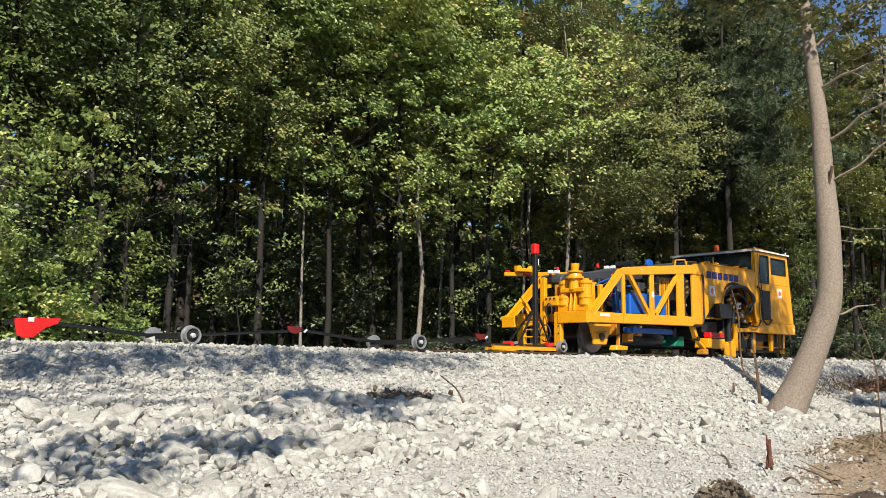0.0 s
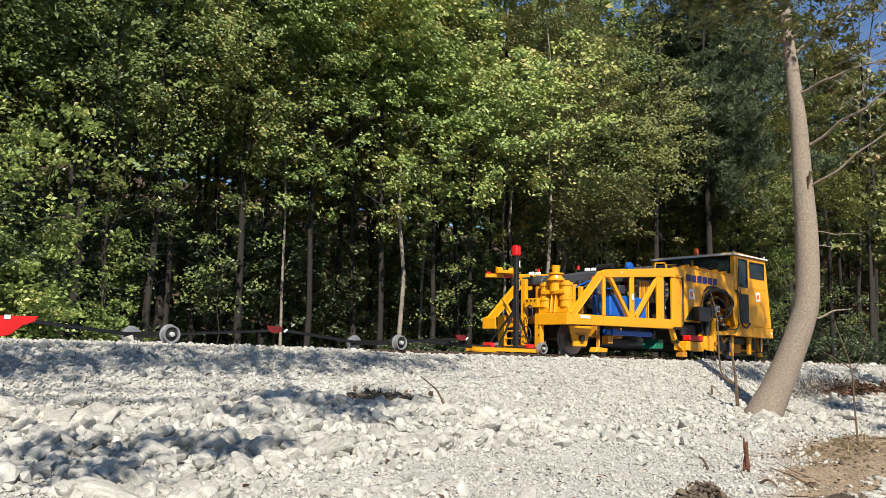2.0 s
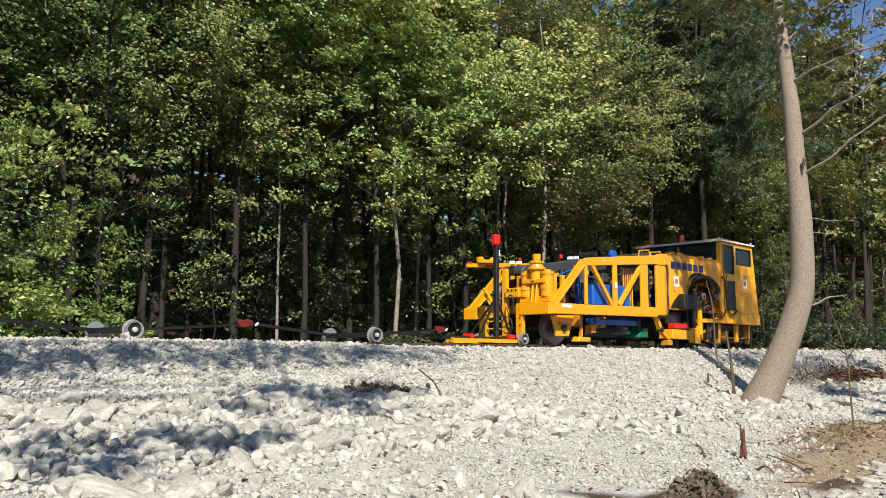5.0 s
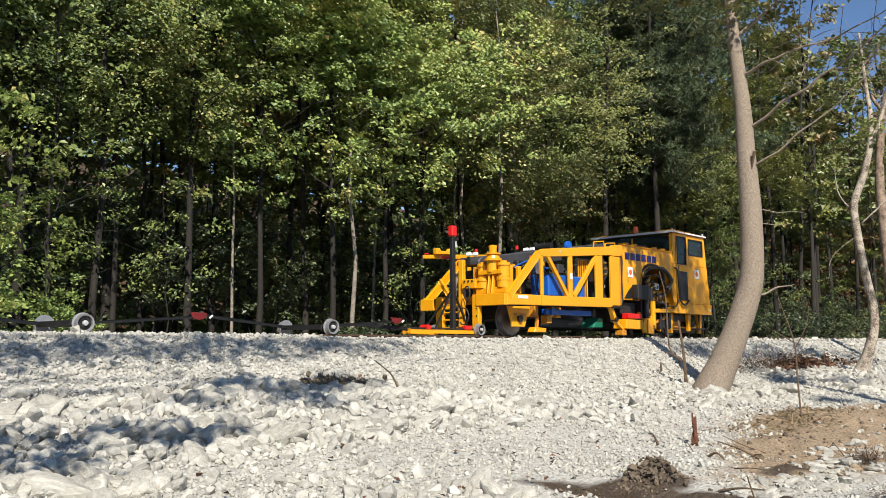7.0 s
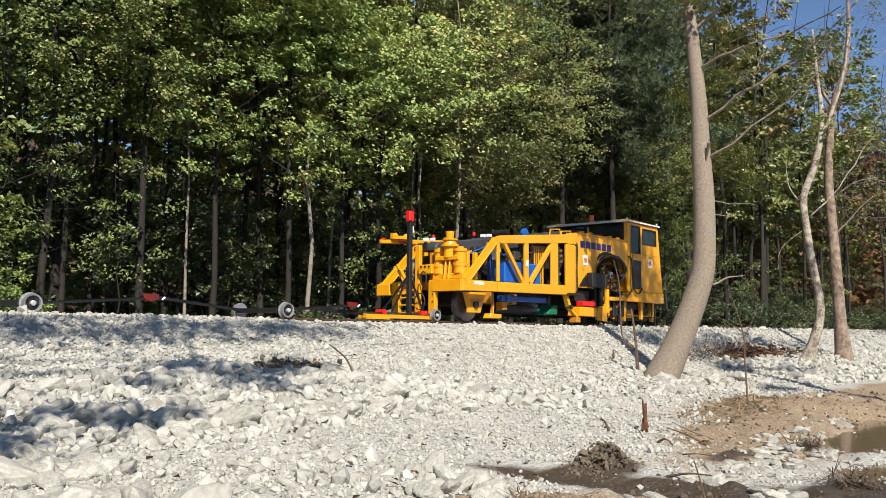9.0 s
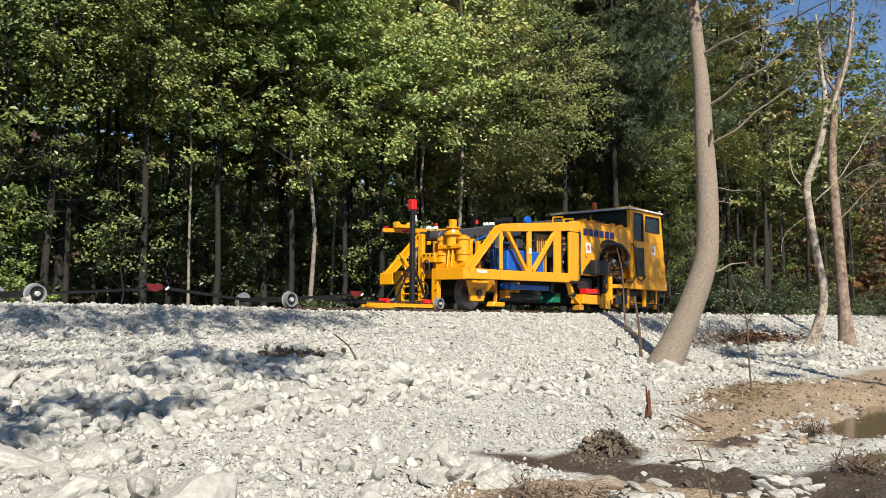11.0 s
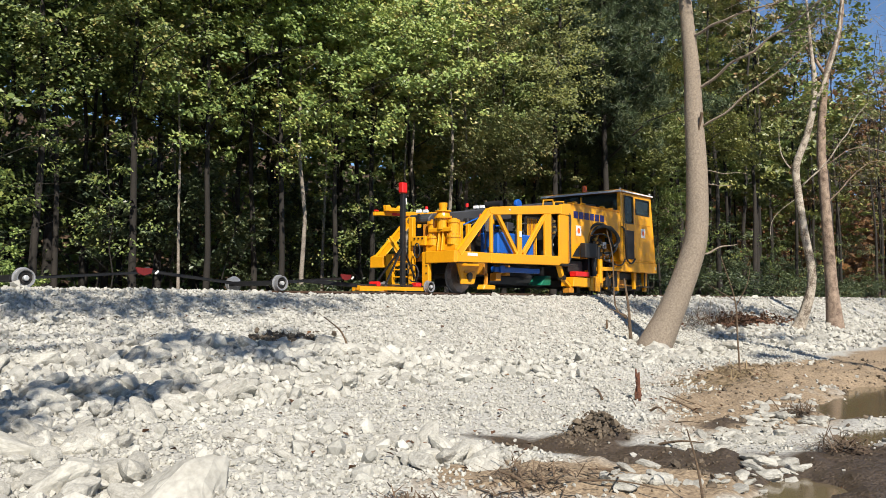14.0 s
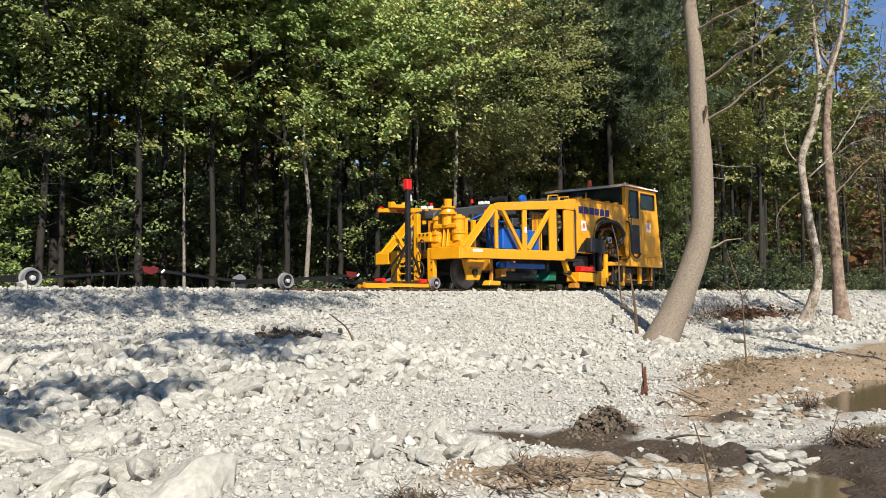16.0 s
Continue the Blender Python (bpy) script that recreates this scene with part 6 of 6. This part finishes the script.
def stones():
    nr = np.random.RandomState(2)
    sets = [scatter(nr, 14500, -8.5, 3, -3.1, -0.25, 0.047), scatter(nr, 11000, 3, 14, -3.1, -0.25, 0.048), scatter(nr, 5500, 14, 50, -3.6, -0.25, 0.085),
            scatter(nr, 21000, -8.5, 3, -8.6, -3.0, 0.033), scatter(nr, 8000, 3, 12, -6.5, -3.0, 0.042), scatter(nr, 3000, 12, 40, -6.5, -3.0, 0.12), scatter(nr, 2500, -9, 30, 0.15, 1.4, 0.07), scatter(nr, 1200, -9, 30, 1.55, 3.4, 0.08), scatter(nr, 3600, 2.5, 10, -9.4, -6.4, 0.055), scatter(nr, 5200, -6, 3, -10.5, -8.0, 0.034)]
    c = np.concatenate([s[0] for s in sets])
    s = np.concatenate([s[1] for s in sets])
    tagged(new("ballast_stones", stone_mesh("ballast_stones", c, s, STONE, nr)), "loose pale grey crushed limestone ballast", "ballast", kind="stuff")
    nr = np.random.RandomState(9)
    sets = [scatter(nr, 1800, -8.2, 0.5, -5.2, -2.5, 0.092), scatter(nr, 800, 0, 9, -5.8, -3.0, 0.085), scatter(nr, 260, -8.5, -4, -8, -5, 0.08)]
    c = np.concatenate([s[0] for s in sets])
    s = np.concatenate([s[1] for s in sets])
    tagged(new("loose_rubble", stone_mesh("loose_rubble", c, s, STONE, nr, 0.45, COBBLES)), "fist-sized broken limestone rubble on the slope", "rubble", kind="stuff")
    nr = np.random.RandomState(19)
    n = 7000
    px, py = nr.uniform(-6.5, 12, n), nr.uniform(-10.6, -6.0, n)
    soil, mud, wood = cover(px, py)
    keep = nr.random_sample(n) < np.clip(soil * 0.8 + mud * 0.9 - 0.35, 0, 1)
    px, py = px[keep], py[keep]
    s = 0.022 * nr.lognormal(0, 0.6, len(px))
    tagged(new("earth_clods", stone_mesh("earth_clods", np.stack([px, py, ground_z(px, py) + s * 0.1], 1), s, CLOD, nr, 0.7)), "lumps of churned brown earth in the mud", "earth", kind="stuff")
    # the torn lump of wet earth that stands at the edge of the mud
    n = 700
    px, py = -2.28 + nr.normal(0, 0.30, n), -8.06 + nr.normal(0, 0.11, n)
    s = np.minimum(0.024 * nr.lognormal(0, 0.6, n), 0.09)
    lift = 0.13 * np.exp(-((px + 2.20) / 0.17) ** 2) + 0.09 * np.exp(-((px + 2.50) / 0.11) ** 2)
    tagged(new("earth_lump", stone_mesh("earth_lump", np.stack([px, py, ground_z(px, py) + lift * nr.random_sample(n) ** 0.6], 1), s, CLOD, nr, 0.9)), "torn lump of dark wet earth at the edge of the mud", "earth", kind="stuff")
    n = 420
    px, py = -2.15 + nr.normal(0, 0.33, n), -2.80 + nr.normal(0, 0.12, n)
    s = np.minimum(0.045 * nr.lognormal(0, 0.5, n), 0.13)
    tagged(new("earth_heap", stone_mesh("earth_heap", np.stack([px, py, ground_z(px, py) + 0.10 * nr.random_sample(n) + 0.04], 1), s, CLOD, nr, 0.8)), "brown earth and dead weeds tipped on the stones", "earth", kind="stuff")
    rng = random.Random(6)
    forms = []
    for k in range(16):
        bm = broken_form(40 + k, 13 + k % 6, 0.5)
        bmesh.ops.scale(bm, vec=(1.2, 0.95, 0.78), verts=bm.verts)
        bmesh.ops.bevel(bm, geom=list(bm.edges), offset=0.035, segments=1, affect="EDGES", clamp_overlap=True)
        bmesh.ops.triangulate(bm, faces=bm.faces)
        for limit in (0.24, 0.15):
            bmesh.ops.subdivide_edges(bm, edges=[e for e in bm.edges if e.calc_length() > limit], cuts=1)
            bmesh.ops.triangulate(bm, faces=bm.faces)
        for v in bm.verts:
            at = v.co + Vector((k * 3.1, 0, 0))
            v.co += v.co.normalized() * (0.06 * noise.noise(at * 3.4) + 0.035 * noise.noise(at * 9.0))
        forms.append(mesh_of("rock", bm, ROCK))
    bank = tagged(new("riprap"), "broken pale limestone rocks tipped along the foot of the embankment", "rocks", kind="structure")

    def rock(x, y, s, rise=0.1, tall=0.8, tip=0.6):
        ob = new("rock", rng.choice(forms))
        ob.parent = bank
        ob.matrix_basis = Matrix.LocRotScale((x, y, float(ground_z(x, y)) + s * rise), Euler((rng.uniform(-tip, tip), rng.uniform(-tip, tip), rng.uniform(0, 6.28))), (s * rng.uniform(0.9, 1.3), s * rng.uniform(0.7, 1.0), s * tall * rng.uniform(0.75, 1.2)))

    # count, the line along which they lie, its half-width, sizes
    runs = ((95, (-7.9, -3.9), (-4.9, -4.6), 0.55, 0.13, 0.36), (60, (-7.8, -5.3), (-6.4, -5.6), 0.50, 0.12, 0.34), (46, (-7.9, -6.3), (-7.0, -6.9), 0.45, 0.12, 0.34),
            (46, (-7.6, -2.75), (-4.4, -3.05), 0.28, 0.16, 0.40), (70, (-4.3, -2.75), (-1.5, -3.15), 0.32, 0.14, 0.36), (40, (-1.9, -3.2), (-1.2, -4.1), 0.32, 0.16, 0.38),
            (44, (-5.2, -4.7), (-1.6, -4.75), 0.30, 0.16, 0.40), (30, (-4.6, -3.6), (-2.4, -3.9), 0.45, 0.10, 0.26), (64, (-0.6, -4.5), (6.6, -5.2), 0.55, 0.11, 0.34),
            (24, (6.2, -4.9), (8.4, -5.3), 0.5, 0.2, 0.46), (26, (8.5, -4.9), (18, -5.0), 1.2, 0.2, 0.5), (22, (-6.0, -6.2), (-4.0, -7.4), 0.8, 0.10, 0.30), (10, (-4.9, -7.9), (-4.3, -8.0), 0.3, 0.18, 0.34))
    for n, a, b, half, s0, s1 in runs:
        for _ in range(n):
            f, g = rng.random(), rng.gauss(0, 0.55) * half
            dx, dy = b[0] - a[0], b[1] - a[1]
            ln = math.hypot(dx, dy)
            rock(a[0] + dx * f - dy / ln * g, a[1] + dy * f + dx / ln * g, s0 + (s1 - s0) * rng.random() ** 1.9, rng.uniform(0.02, 0.22))
    # flat pale slabs trodden into the mud
    for n, x0, x1, y0, y1 in ((210, -2.2, 1.8, -9.40, -8.65), (40, -4.5, -3.3, -9.75, -9.05), (80, 0.6, 4.4, -9.0, -8.3), (44, -3.6, -2.0, -10.15, -9.7)):
        for _ in range(n):
            rock(rng.uniform(x0, x1), rng.uniform(y0, y1), 0.06 + 0.17 * rng.random() ** 2.2, 0.02, 0.62, 0.4)
    for x, y, s, rise in ((-6.95, -7.25, 0.95, -0.10), (-7.4, -5.4, 0.55, 0.05), (-7.45, -6.6, 0.42, 0.08), (-1.75, -3.75, 0.42, 0.12), (-2.9, -4.75, 0.42, 0.08), (-4.55, -4.75, 0.42, 0.08), (-4.75, -7.75, 0.36, 0.08)):
        rock(x, y, s, rise, 0.72)

stones()


# ---- what moves: the train rolls half a metre back along the track, and the tamping head lifts ----
SHIFT = [(0.0, 0.54), (2.45, 0.54), (2.7, 0.50), (2.85, 0.455), (3.0, 0.38), (3.1, 0.305), (3.2, 0.22), (3.35, 0.115), (3.5, 0.045), (3.7, 0.008), (3.9, 0.0), (16.0, 0.0)]
LIFT = [(0.0, -0.10), (0.5, -0.10), (1.1, 0.12), (2.4, 0.14), (3.8, 0.14), (5.3, 0.0), (16.0, 0.0)]


def motions():
    for t in TRAIN:
        walk(t, [(s, pose(d, 0, RAIL)) for s, d in SHIFT])
    for w, x, y, r in ROLLERS:
        walk(w, [(s, pose(x, y, r, 0, math.degrees(d / r), 0)) for s, d in SHIFT])
    walk(work_head, [(s, pose(0, 0, d)) for s, d in LIFT])


motions()
